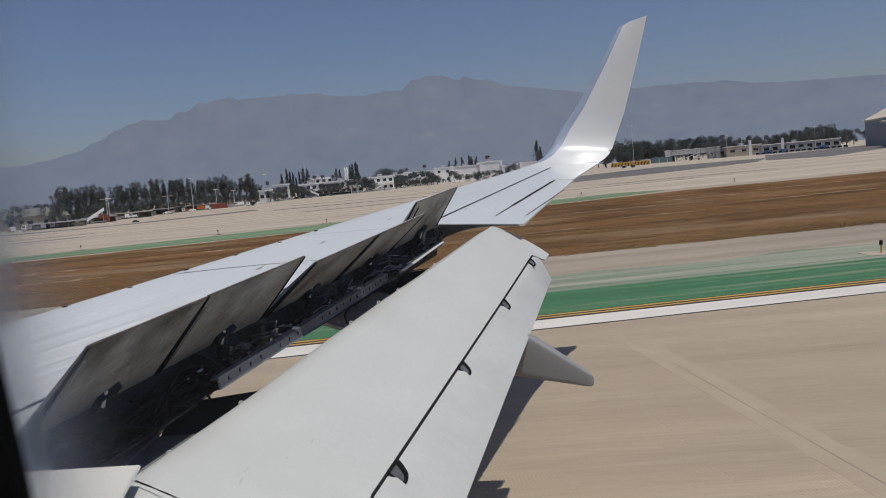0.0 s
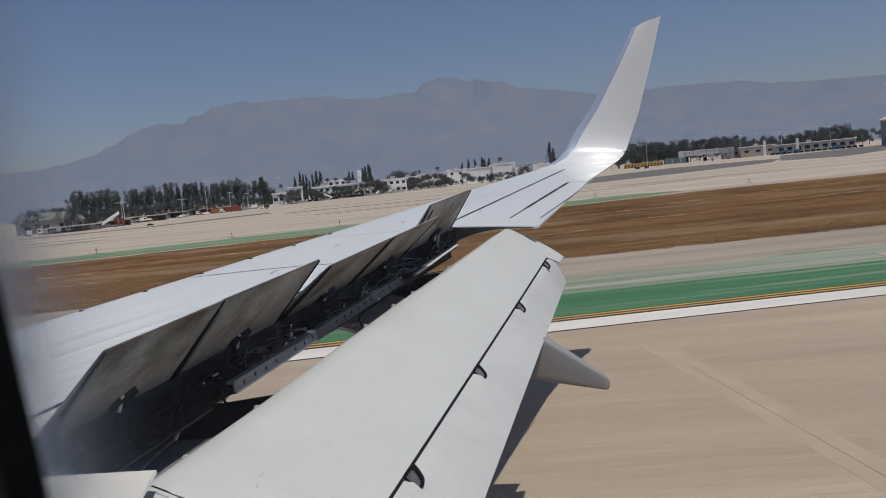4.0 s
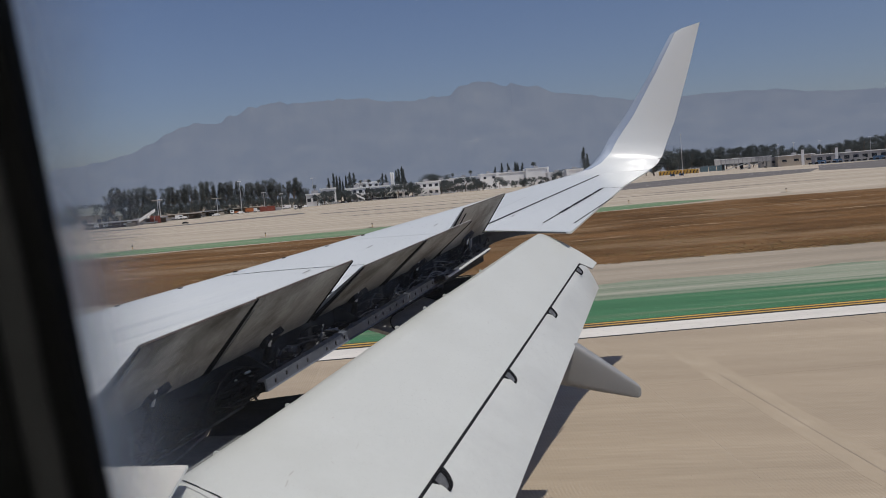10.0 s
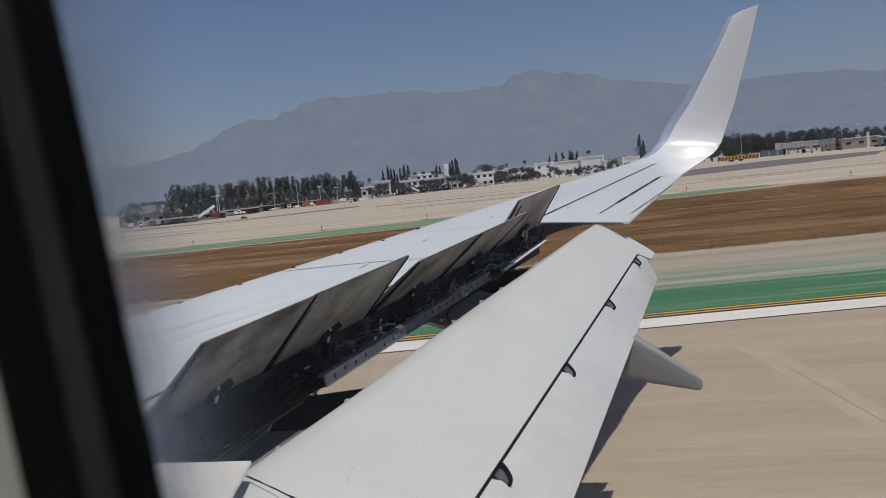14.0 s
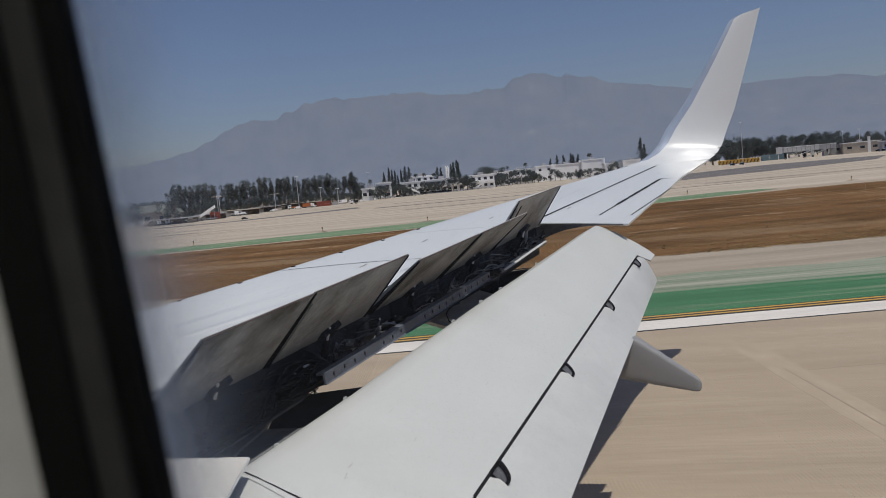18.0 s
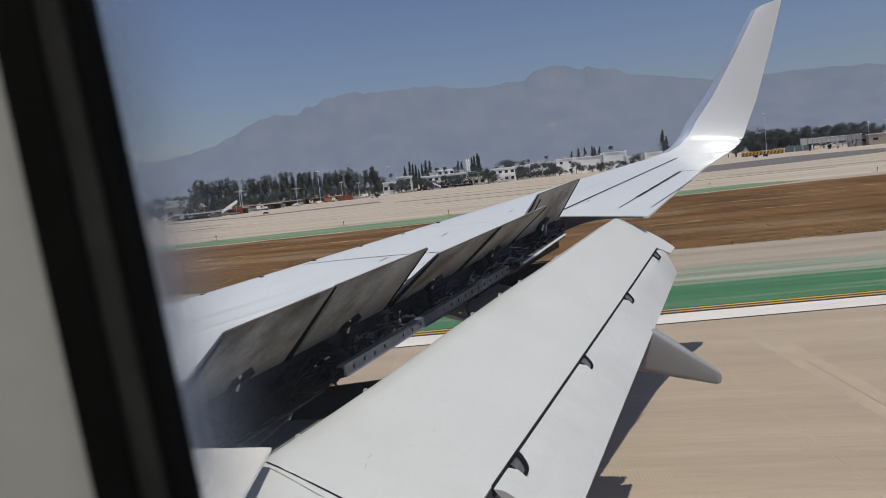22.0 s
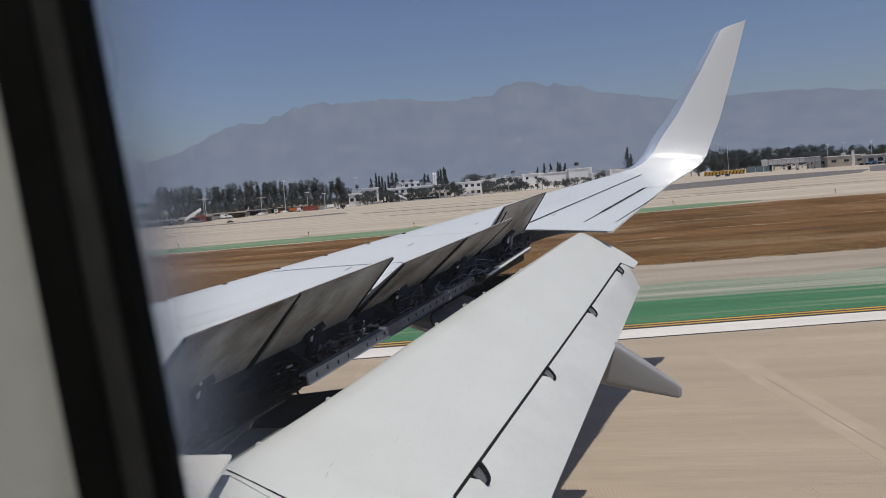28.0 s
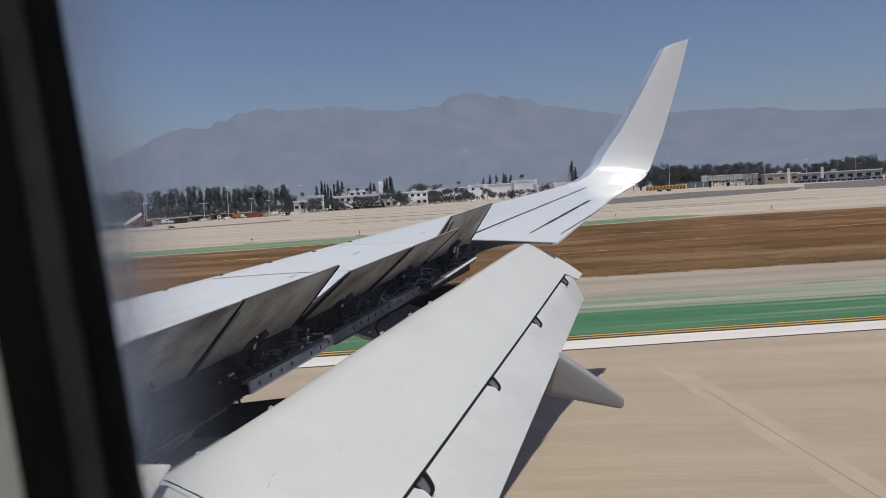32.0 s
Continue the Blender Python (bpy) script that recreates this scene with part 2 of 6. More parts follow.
M_WHITE = mat("white_marking_paint", (0.66, 0.625, 0.565), 0.75, 0.09, 0.8, 14, stretch=(0.15, 1, 1), col2=(0.55, 0.50, 0.43), mix=0.62, edge=0.08, spec=0.2)
M_BLACKP = mat("black_marking_paint", (0.03, 0.028, 0.026), 0.8, 0.2, 1, 25)
M_YEL = mat("yellow_marking_paint", (0.56, 0.34, 0.07), 0.75, 0.14, 1, 20, stretch=(0.2, 1, 1), col2=(0.26, 0.19, 0.12), mix=0.56, edge=0.08, spec=0.2)
M_SOIL = mat("dry_soil", (0.137, 0.076, 0.034), 0.95, 0.45, 0.22, 2.5, bump=0.03, stretch=(0.35, 1, 1), col2=(0.235, 0.158, 0.092), mix=0.585, edge=0.08, spec=0.03)
M_GRASS = mat("dry_grass", (0.36, 0.23, 0.11), 0.9, 0.5, 0.3, 5, spec=0.03)
# leaf greens lightened towards blue-grey, with distance haze painted in
M_LEAF = mat("tree_leaves_dark_hazed", (0.112, 0.128, 0.126), 0.8, 0.35, 0.15, 2, spec=0.1)
M_LEAF2 = mat("tree_leaves_grey_hazed", (0.125, 0.138, 0.130), 0.8, 0.35, 0.15, 2, spec=0.1)
for lm in (M_LEAF, M_LEAF2):
    # light passes through the thin leaves
    ln_, ll_ = lm.node_tree.nodes, lm.node_tree.links
    lt, lx = ln_.new("ShaderNodeBsdfTranslucent"), ln_.new("ShaderNodeMixShader")
    lx.inputs[0].default_value = 0.45
    ll_.new(ln_["Principled BSDF"].inputs["Base Color"].links[0].from_socket, lt.inputs[0])
    ll_.new(ln_["Principled BSDF"].outputs[0], lx.inputs[1])
    ll_.new(lt.outputs[0], lx.inputs[2])
    ll_.new(lx.outputs[0], ln_["Material Output"].inputs[0])
M_BARK = mat("tree_bark", (0.16, 0.12, 0.09), 0.9, 0.2, 1, 9)
M_BWALL = mat("white_building_wall", (0.83, 0.83, 0.82), 0.8, 0.05, 0.2, 3)
M_BGREY = mat("grey_building_wall", (0.33, 0.33, 0.34), 0.8, 0.08, 0.2, 3)
M_TANW = mat("tan_block_wall", (0.42, 0.37, 0.31), 0.85, 0.08, 0.2, 3)
M_ROOF = mat("cream_hangar_roof", (0.62, 0.54, 0.42), 0.8, 0.06, 0.1, 2)
M_OLROOF = mat("grey_green_roof", (0.16, 0.17, 0.15), 0.85, 0.1, 0.3, 4)
M_WIN = mat("dark_window_glass", (0.03, 0.035, 0.045), 0.15, 0.2, 0.5, 5)
M_DARK = mat("near_black", (0.015, 0.015, 0.017), 0.9, 0.2, 0.5, 5)
M_POLE = mat("galvanised_pole", (0.55, 0.55, 0.54), 0.5, 0.08, 2, 20, metal=0.3)
M_RED = mat("red_container_paint", (0.24, 0.06, 0.04), 0.7, 0.15, 0.6, 6)
M_BLUE = mat("blue_container_paint", (0.05, 0.13, 0.26), 0.6, 0.15, 0.6, 6)
M_ORANGE = mat("orange_machine_paint", (0.5, 0.16, 0.05), 0.6, 0.15, 0.6, 6)
M_TEAL = mat("teal_grey_paint", (0.13, 0.20, 0.23), 0.6, 0.12, 0.6, 6)
M_TYRE = mat("tyre_rubber", (0.02, 0.02, 0.02), 0.8, 0.2, 5, 40)


# ---------- helpers ----------
def obj(name, bm, material, parent=None, label="", smooth=False):
    me = bpy.data.meshes.new(name)
    bmesh.ops.recalc_face_normals(bm, faces=bm.faces)
    if smooth:
        for fc in bm.faces:
            fc.smooth = True
        for ed in bm.edges:
            if len(ed.link_faces) == 2 and ed.calc_face_angle(0.0) > radians(38):
                ed.smooth = False
    bm.to_mesh(me)
    bm.free()
    me.materials.append(material)
    ob = new(name, me)
    if parent:
        ob.parent = parent
    if label:
        ob["label"] = label
    return ob


def part(name, bm, material, parent, label="", smooth=False):
    return obj(name, bm, material, parent, label, smooth)


def thing(name, label, category, group="", m=None, kind=""):
    e = new(name)
    if m:
        e.matrix_basis = m
    return tagged(e, label, category, group, kind)


def mesh(verts, faces):
    bm = bmesh.new()
    vs = [bm.verts.new(v) for v in verts]
    for f in faces:
        bm.faces.new([vs[i] for i in f])
    return bm


def box(bm, lo, hi, m=None, bevel=0.0):
    c = [(lo[i] + hi[i]) / 2 for i in range(3)]
    s = [abs(hi[i] - lo[i]) for i in range(3)]
    mm = Matrix.Translation(c) @ Matrix.Diagonal((*s, 1))
    r = bmesh.ops.create_cube(bm, size=1, matrix=(m @ mm) if m else mm)
    if bevel:
        es = {e for v in r["verts"] for e in v.link_edges}
        bmesh.ops.bevel(bm, geom=list(es), offset=bevel, segments=2, affect="EDGES", profile=0.5)
    return bm


def boxed(lo, hi, bevel=0.0):
    return box(bmesh.new(), lo, hi, None, bevel)


def rod(bm, a, b, r0, r1=None, seg=8):
    a, b = Vector(a), Vector(b)
    d = b - a
    m = Matrix.Translation((a + b) / 2) @ d.to_track_quat("Z", "Y").to_matrix().to_4x4()
    bmesh.ops.create_cone(bm, cap_ends=True, segments=seg, radius1=r0, radius2=r0 if r1 is None else r1, depth=d.length, matrix=m)
    return bm


def prism(outline, z0, z1):
    """A flat slab from a plan outline."""
    n = len(outline)
    v = [(x, y, z0) for x, y in outline] + [(x, y, z1) for x, y in outline]
    return mesh(v, [tuple(range(n))[::-1], tuple(range(n, 2 * n))] + [(i, (i + 1) % n, n + (i + 1) % n, n + i) for i in range(n)])


def loft(rings, caps=True):
    n = len(rings[0])
    v = [p for r in rings for p in r]
    f = [(k * n + i, k * n + (i + 1) % n, (k + 1) * n + (i + 1) % n, (k + 1) * n + i) for k in range(len(rings) - 1) for i in range(n)]
    if caps:
        f += [tuple(range(n))[::-1], tuple((len(rings) - 1) * n + i for i in range(n))]
    return mesh(v, f)


# ---------- ground ----------
GM = pose(0, 0, 0, 0, 0, math.degrees(TURN))


def strip(name, a0, a1, d0, d1, z, material, label="", kind="structure", thick=0.01):
    ob = obj(name, boxed((a0, d0, z - thick), (a1, d1, z)), material)
    ob.matrix_basis = GM
    return tagged(ob, label, name.replace("_", " "), "", kind)


FAR_Z, FAR_K = -2.73, 1.7


def lie(d):
    """Height of the ground: level to the taxiway, then a gentle fall to the lower apron."""
    return -0.06 + (FAR_Z + 0.06) * min(max((d - 105) / 195, 0), 1)


GA, GD = (-6000, -400, -100, 0, 100, 400, 6000), (-3000, 0, 105, 300, 700, 6000)
v = [(a, d, lie(d)) for d in GD for a in GA]
f = [(j * 7 + i, j * 7 + i + 1, j * 7 + 8 + i, j * 7 + 7 + i) for j in range(5) for i in range(6)]
ground = obj("ground", mesh(v, f), M_PALE)
ground.matrix_basis = GM
tagged(ground, "pale dusty airfield ground reaching the horizon", "ground", "", "structure")
runway = strip("runway", -600, 600, -30, 20.95, -0.0015, M_JOINT, "tan grooved concrete runway with pale joint sealant", thick=0.04)
pavement = strip("pavement", -600, 600, 20.95, 35.8, -0.008, M_CONC2, "grey-tan streaked runway shoulder", thick=0.04)


def ragged(pts, step, amp, seed):
    """The plan line through pts with an uneven edge."""
    out = []
    for (a, d), (b, e) in zip(pts, pts[1:]):
        n = max(1, int(abs(b - a) / step))
        for i in range(n):
            x, y = a + (b - a) * i / n, d + (e - d) * i / n
            out.append((x, y + amp * noise.fractal(Vector((x * 0.35, seed, 0)), 0.7, 2.2, 4)))
    return out + [pts[-1]]


def plan_slab(name, outline, z, material, label, category="ground"):
    ob = obj(name, prism(outline, z - 0.02, z), material)
    ob.matrix_basis = GM
    return tagged(ob, label, category, "", "structure")


near_edge = ragged([(-150, 35.8), (-60, 35.8), (60, 35.8), (170, 35.8)], 0.7, 0.34, 2.0)
far_edge = ragged([(170, 93), (50, 88.2), (34, 89), (20, 84.8), (-4, 77.4), (-28, 72.3), (-150, 56)], 1.5, 0.5, 7.0)
infield = plan_slab("infield", near_edge + far_edge, -0.004, M_SOIL, "dry reddish-brown grass and bare soil infield")
plan_slab("taxiway_edge", ragged([(-170, 56.5), (-29, 75.2), (-6, 79.0), (21, 87.2), (28.6, 90.5), (34, 94.5)], 4, 0.25, 3.0) + ragged([(33, 97), (29, 99.5), (23.4, 97.4), (-2, 92), (-18, 86.9), (-30, 83), (-170, 64)], 4, 0.25, 5.0), -0.03, M_GREENF, "narrow faded green taxiway shoulder strip", "pavement")
for pl in ([(51, 303), (78, 312), (117, 334), (180, 380), (236, 486), (230, 508), (188, 536), (124, 469), (51, 408)], [(195, 402), (199, 351), (391, 561), (561, 816), (334, 643), (315, 650)], [(-289, 309), (-121, 303), (-79, 303), (-40, 341), (-45, 367), (-87, 313), (-133, 323), (-289, 333)],
           [(-32, 310), (34, 304), (60, 308), (34, 312), (-32, 320)], [(-30, 372), (60, 366), (60, 371), (-30, 379)]):
    plan_slab("road", pl, FAR_Z + 0.012, M_ASPH, "dark worn asphalt taxi lane", "road")
for a0, a1, d0, d1 in ((-75, -45, 137, 142), (-14, 14, 196, 203), (-90, -52, 168, 172), (30, 62, 150, 153), (50, 90, 176, 180)):
    ob = obj("road", mesh([(a, d, lie(d) + z) for z in (0.015, -0.01) for a, d in ((a0, d0), (a1, d0 + 4), (a1, d1 + 3), (a0, d1))], [(0, 1, 2, 3), (7, 6, 5, 4), (0, 4, 5, 1), (1, 5, 6, 2), (2, 6, 7, 3), (3, 7, 4, 0)]), M_ASPH)
    ob.matrix_basis = GM
    tagged(ob, "dark worn patch of asphalt on the pale concrete", "road", "", "structure")
strip("green_band", -400, 400, 21.62, 25.4, -0.002, M_GREEN, "green-painted runway shoulder band", thick=0.005)
plan_slab("worn_green_band", ragged([(-120, 25.4), (120, 25.4)], 300, 0, 0) + ragged([(120, 29.2), (-120, 29.2)], 1.5, 1.0, 9.0), -0.001, M_GREENW, "worn streaky green paint fading into the concrete", "pavement")
for d0, d1, m_, l_ in ((20.98, 21.62, M_BLACKP, "black border of the runway edge lines"), (19.62, 20.94, M_BLACKP, "black border of the white line")):
    strip("marking_border", -500, 500, d0, d1, 0.003, m_, l_, thick=0.003)
for d0 in (21.06, 21.38):
    strip("yellow_line", -500, 500, d0, d0 + 0.15, 0.006, M_YEL, "yellow painted runway edge line", thick=0.002)
strip("white_line", -500, 500, 19.72, 20.86, 0.006, M_WHITE, "wide white painted line with black edges", thick=0.002)
band = plan_slab("joint_band", [(5.2, 18.0)] + [(5.05 - 0.05 * noise.noise(Vector((k * 0.9, 3, 1))), 17.8 - k * 0.35) for k in range(1, 52)] + [(5.62 + 0.05 * noise.noise(Vector((k * 0.8, 8, 1))), 17.8 - k * 0.35) for k in range(51, 0, -1)], 0.0015, M_PALER, "pale patched band along a runway joint", "pavement")
strip("joint_crack", 5.32, 5.338, -2, 15.2, 0.004, M_CRACK, "dark open joint in the pale band", thick=0.002)

# ---------- wing shape ----------
Z0, KD = 2.2155, 0.0998


def wz(y):
    return Z0 + KD * y


def le(y):
    return -4.18 + 0.539 * (y - 6.94) if y > 2.4 else -6.627 + 1.1 * (y - 2.4)


def dline(y):
    return -2.66 + 0.356 * (y - 4.73)


def hinge(y):
    return -2.44 + 0.312 * (y - 4.43)


def spte(y):
    return -1.7 + 0.274 * (y - 3.74)


def wte(y):
    return 0.35 + 0.254 * (y - 9.64) if y < 13.46 else 1.32 + 0.317 * (y - 13.46)


def foil(y, aft, end, n=12):
    """Ring round the wing section at y, from the leading edge to x = aft; end: thickness left there."""
    x0, full = le(y), max(wte(y) - le(y), 1.2)
    top, low = [], []
    for i in range(n + 1):
        x = x0 + (aft - x0) * (i / n) ** 2
        s = (x - x0) / full
        drop = 0.03 * full * max(0, 1 - s / 0.085) ** 2
        th = 0.12 * full * (2.2 * math.sqrt(max(s, 0)) * max(0.0, 1 - s) ** 0.9)
        if y < 3.745:
            th = min(th, 0.012 + max(0.0, hinge(y) - 0.3 - x) * 0.5)
        if y > 10.005:
            th = min(th, 0.022 + max(0.0, hinge(y) - x) * 0.25)
        sag = 0.02 * full * max(0, s - 0.5) ** 2
        top.append((x, y, wz(y) - drop - sag))
        low.append((x, y, wz(y) - drop - sag - max(th, end if i else 0.0)))
    return top + low[:0:-1]


plane = thing("airliner", "white and grey twin-jet airliner with raised spoilers and extended flaps", "airplane")
rings = [foil(y, -1.69 + 0.148 * (3.74 - y), 0.012) for y in (-0.6, 0.5, 1.5, 2.4, 3.2, 3.74)]
rings += [foil(y, hinge(y), 0.2) for y in (3.75, 4.43, 5.2, 6.4, 7.5, 8.7, 10.0)]
HX = hinge(10.0)


def slant(ring):
    """Inboard end of the outer wing, cut obliquely towards the trailing edge."""
    out = []
    for x, y, z in ring:
        d = 0.485 * max(0.0, x - HX)
        out.append((x, y - d, z - KD * d))
    return out


outer_rings = [slant(foil(10.01, 0.325, 0.02))]
outer_rings += [foil(y, wte(y), 0.02) for y in (10.4, 11, 12, 13, 13.46, 14.3, 15.0, 15.5)]
wing = part("wing", loft(rings), M_WING, plane, "light blue-grey painted wing with faint panel lines", True)
outer_wing = part("outer_wing", loft(outer_rings), M_WING, plane, "light blue-grey outer wing with aileron lines", True)
v, f = [], []
for j, y in enumerate((2.7, 3.2, 3.737)):
    full_, aft_ = max(wte(y) - le(y), 1.2), -1.69 + 0.148 * (3.74 - y)
    for k in range(9):
        x = -2.75 + (aft_ + 2.747) * k / 8
        z = wz(y) - 0.02 * full_ * max(0, (x - le(y)) / full_ - 0.5) ** 2
        v += [(x, y, z + 0.004), (x, y, z - 0.006)]
        if j and k:
            a_, b_ = 18 * (j - 1) + 2 * k, 18 * j + 2 * k
            f += [(a_ - 2, a_, b_, b_ - 2), (a_ - 1, b_ - 1, b_ + 1, a_ + 1)]
part("root_panel", mesh(v, f), M_ROOT, plane, "cream-white fixed panel at the wing root")
LEW = [(15.5, le(15.5), wz(15.5), wte(15.5), wz(15.5)), (15.85, 0.78, 3.80, 2.09, 3.80), (16.12, 1.02, 3.92, 2.20, 3.86), (16.28, 1.22, 4.12, 2.32, 4.0),
       (16.38, 1.38, 4.38, 2.43, 4.25), (16.42, 1.72, 4.80, 2.60, 4.63), (16.46, 2.19, 5.49, 2.93, 5.63), (16.5, 2.62, 6.20, 3.14, 6.32), (16.5, 2.76, 6.27, 3.16, 6.37)]
wr = []
for k, (y, lx, lz, tx, tz) in enumerate(LEW):
    n = 10
    a, b = Vector((lx, y, lz)), Vector((tx, y, tz))
    q = LEW[min(k + 1, len(LEW) - 1)]
    p = LEW[max(k - 1, 0)]
    up = Vector((0, q[0] - p[0], (q[2] + q[4] - p[2] - p[4]) / 2)).normalized()
    side = Vector((0, -up.z, up.y))
    ch = (b - a).length
    ins, outs = [], []
    for i in range(n + 1):
        s = (i / n) ** 1.6
        th = 0.11 * ch * (2.1 * math.sqrt(s) * (1 - s) ** 0.9) * 0.5 + 0.003
        if k == 0:
            drop = 0.03 * ch * max(0, 1 - s / 0.085) ** 2
            ins.append(a.lerp(b, s) - Vector((0, 0, drop)))
            outs.append(a.lerp(b, s) - Vector((0, 0, drop + 2 * th)))
        else:
            ins.append(a.lerp(b, s) + side * th)
            outs.append(a.lerp(b, s) - side * th)
    wr.append(ins + outs[:0:-1])
part("winglet", loft(wr), M_WINGLET, plane, "tall white blended winglet with bright leading edge", True)


# dark grey plate over the outer wing's inboard end face
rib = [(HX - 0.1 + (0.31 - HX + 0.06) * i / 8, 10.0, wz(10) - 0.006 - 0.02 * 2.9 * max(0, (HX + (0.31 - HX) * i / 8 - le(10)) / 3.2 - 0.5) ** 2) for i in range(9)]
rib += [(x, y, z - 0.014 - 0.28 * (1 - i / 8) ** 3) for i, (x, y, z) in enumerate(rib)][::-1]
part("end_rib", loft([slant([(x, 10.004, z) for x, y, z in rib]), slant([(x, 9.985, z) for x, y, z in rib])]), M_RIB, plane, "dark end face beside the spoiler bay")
er = []
for k, r_ in enumerate(wr[1:]):
    n = 10
    ins, outs = r_[:n + 1], [r_[0]] + r_[:n:-1]
    ring = ins[:4] + outs[3:0:-1]
    mid_ = sum(ring, Vector()) / len(ring)
    er.append([p + (p - mid_).normalized() * 0.004 for p in ring])
part("winglet_leading_edge", loft(er), M_LEDGE, plane, "pale blue-grey polished winglet leading edge", True)


for k, (x, y, z) in enumerate(((2.10, 15.86, 3.80), (2.19, 16.05, 3.85), (2.28, 16.2, 3.95))):
    part("static_wick", rod(bmesh.new(), (x - 0.05, y, z), (x + 0.16, y - 0.01, z + 0.005), 0.006, 0.003, 6), M_SEAL, plane)


def ribbon(name, pts, width, material, label="", parent=None, lift=0.003, drop=0.0):
    """A thin raised strip along points (x, y) on the wing's upper skin."""
    v, f = [], []
    for i, (x, y) in enumerate(pts):
        a = pts[max(i - 1, 0)]
        b = pts[min(i + 1, len(pts) - 1)]
        t = Vector((b[0] - a[0], b[1] - a[1])).normalized()
        for s in (-1, 1):
            px, py = x - t.y * s * width / 2, y + t.x * s * width / 2
            c = max(wte(py) - le(py), 1.2)
            q = (px - le(py)) / c
            dz = 0.03 * c * max(0, 1 - q / 0.085) ** 2 + 0.02 * c * max(0, q - 0.5) ** 2
            v.append((px, py, wz(py) - dz + lift - drop))
    for i in range(len(pts) - 1):
        f.append((2 * i, 2 * i + 1, 2 * i + 3, 2 * i + 2))
    return part(name, mesh(v, f), material, parent or wing, label)


def line(fn, y0, y1, n=14):
    return [(fn(y0 + (y1 - y0) * i / n), y0 + (y1 - y0) * i / n) for i in range(n + 1)]


ribbon("panel_gap", line(dline, 3.0, 15.2, 30), 0.035, M_SEAL, "dark blue-black gap behind the wing box")
ribbon("slat_joint", [(-3.5 + 0.21 * i, 8.2 + 0.16 * math.sin(i / 10 * 2.6)) for i in range(11)], 0.014, M_SEAL)
ribbon("aileron_gap", line(lambda y: -0.09 + 0.311 * (y - 9.85), 10.25, 13.3), 0.02, M_SEAL)
for q0, q1 in ((10.98, 11.45), (11.56, 12.05), (12.1, 12.62), (12.72, 13.22)):
    ribbon("aileron_slot", line(lambda y: -0.09 + 0.311 * (y - 9.85), q0, q1, 4), 0.045, M_SEAL, lift=0.005)
for x, y in ((-0.35, 10.9), (0.1, 12.4), (-0.75, 11.6), (-1.3, 10.6), (-1.9, 9.3), (-2.3, 8.1), (-1.1, 13.1)):
    ribbon("panel_mark", [(x, y), (x + 0.03, y + 0.16)], 0.022, M_BGREYR, lift=0.005)
for y0, y1, o in ((4.6, 8.6, 0.18), (9.0, 13.0, 0.24)):
    ribbon("skin_joint", line(lambda y: dline(y) - o - 0.02 * (y - 4.6), y0, y1, 10), 0.006, M_BGREYR)
ribbon("tab_gap", line(lambda y: 0.22 + 0.31 * (y - 9.56), 10.1, 12.2), 0.016, M_SEAL)
ribbon("tip_joint", [(0.97, 13.3), (1.18, 13.25), (1.32, 13.18)], 0.014, M_SEAL)
for x, y in ((-3.74, 7.2), (-3.41, 7.8), (-3.1, 8.45), (-2.77, 9.07), (-2.43, 9.66), (-2.14, 10.3)):
    bm = bmesh.new()
    bmesh.ops.create_cone(bm, cap_ends=True, segments=12, radius1=0.03, radius2=0.022, depth=0.02, matrix=Matrix.Translation((x, y, wz(y) - 0.005)))
    part("drain_cap", bm, M_SEAL, wing)

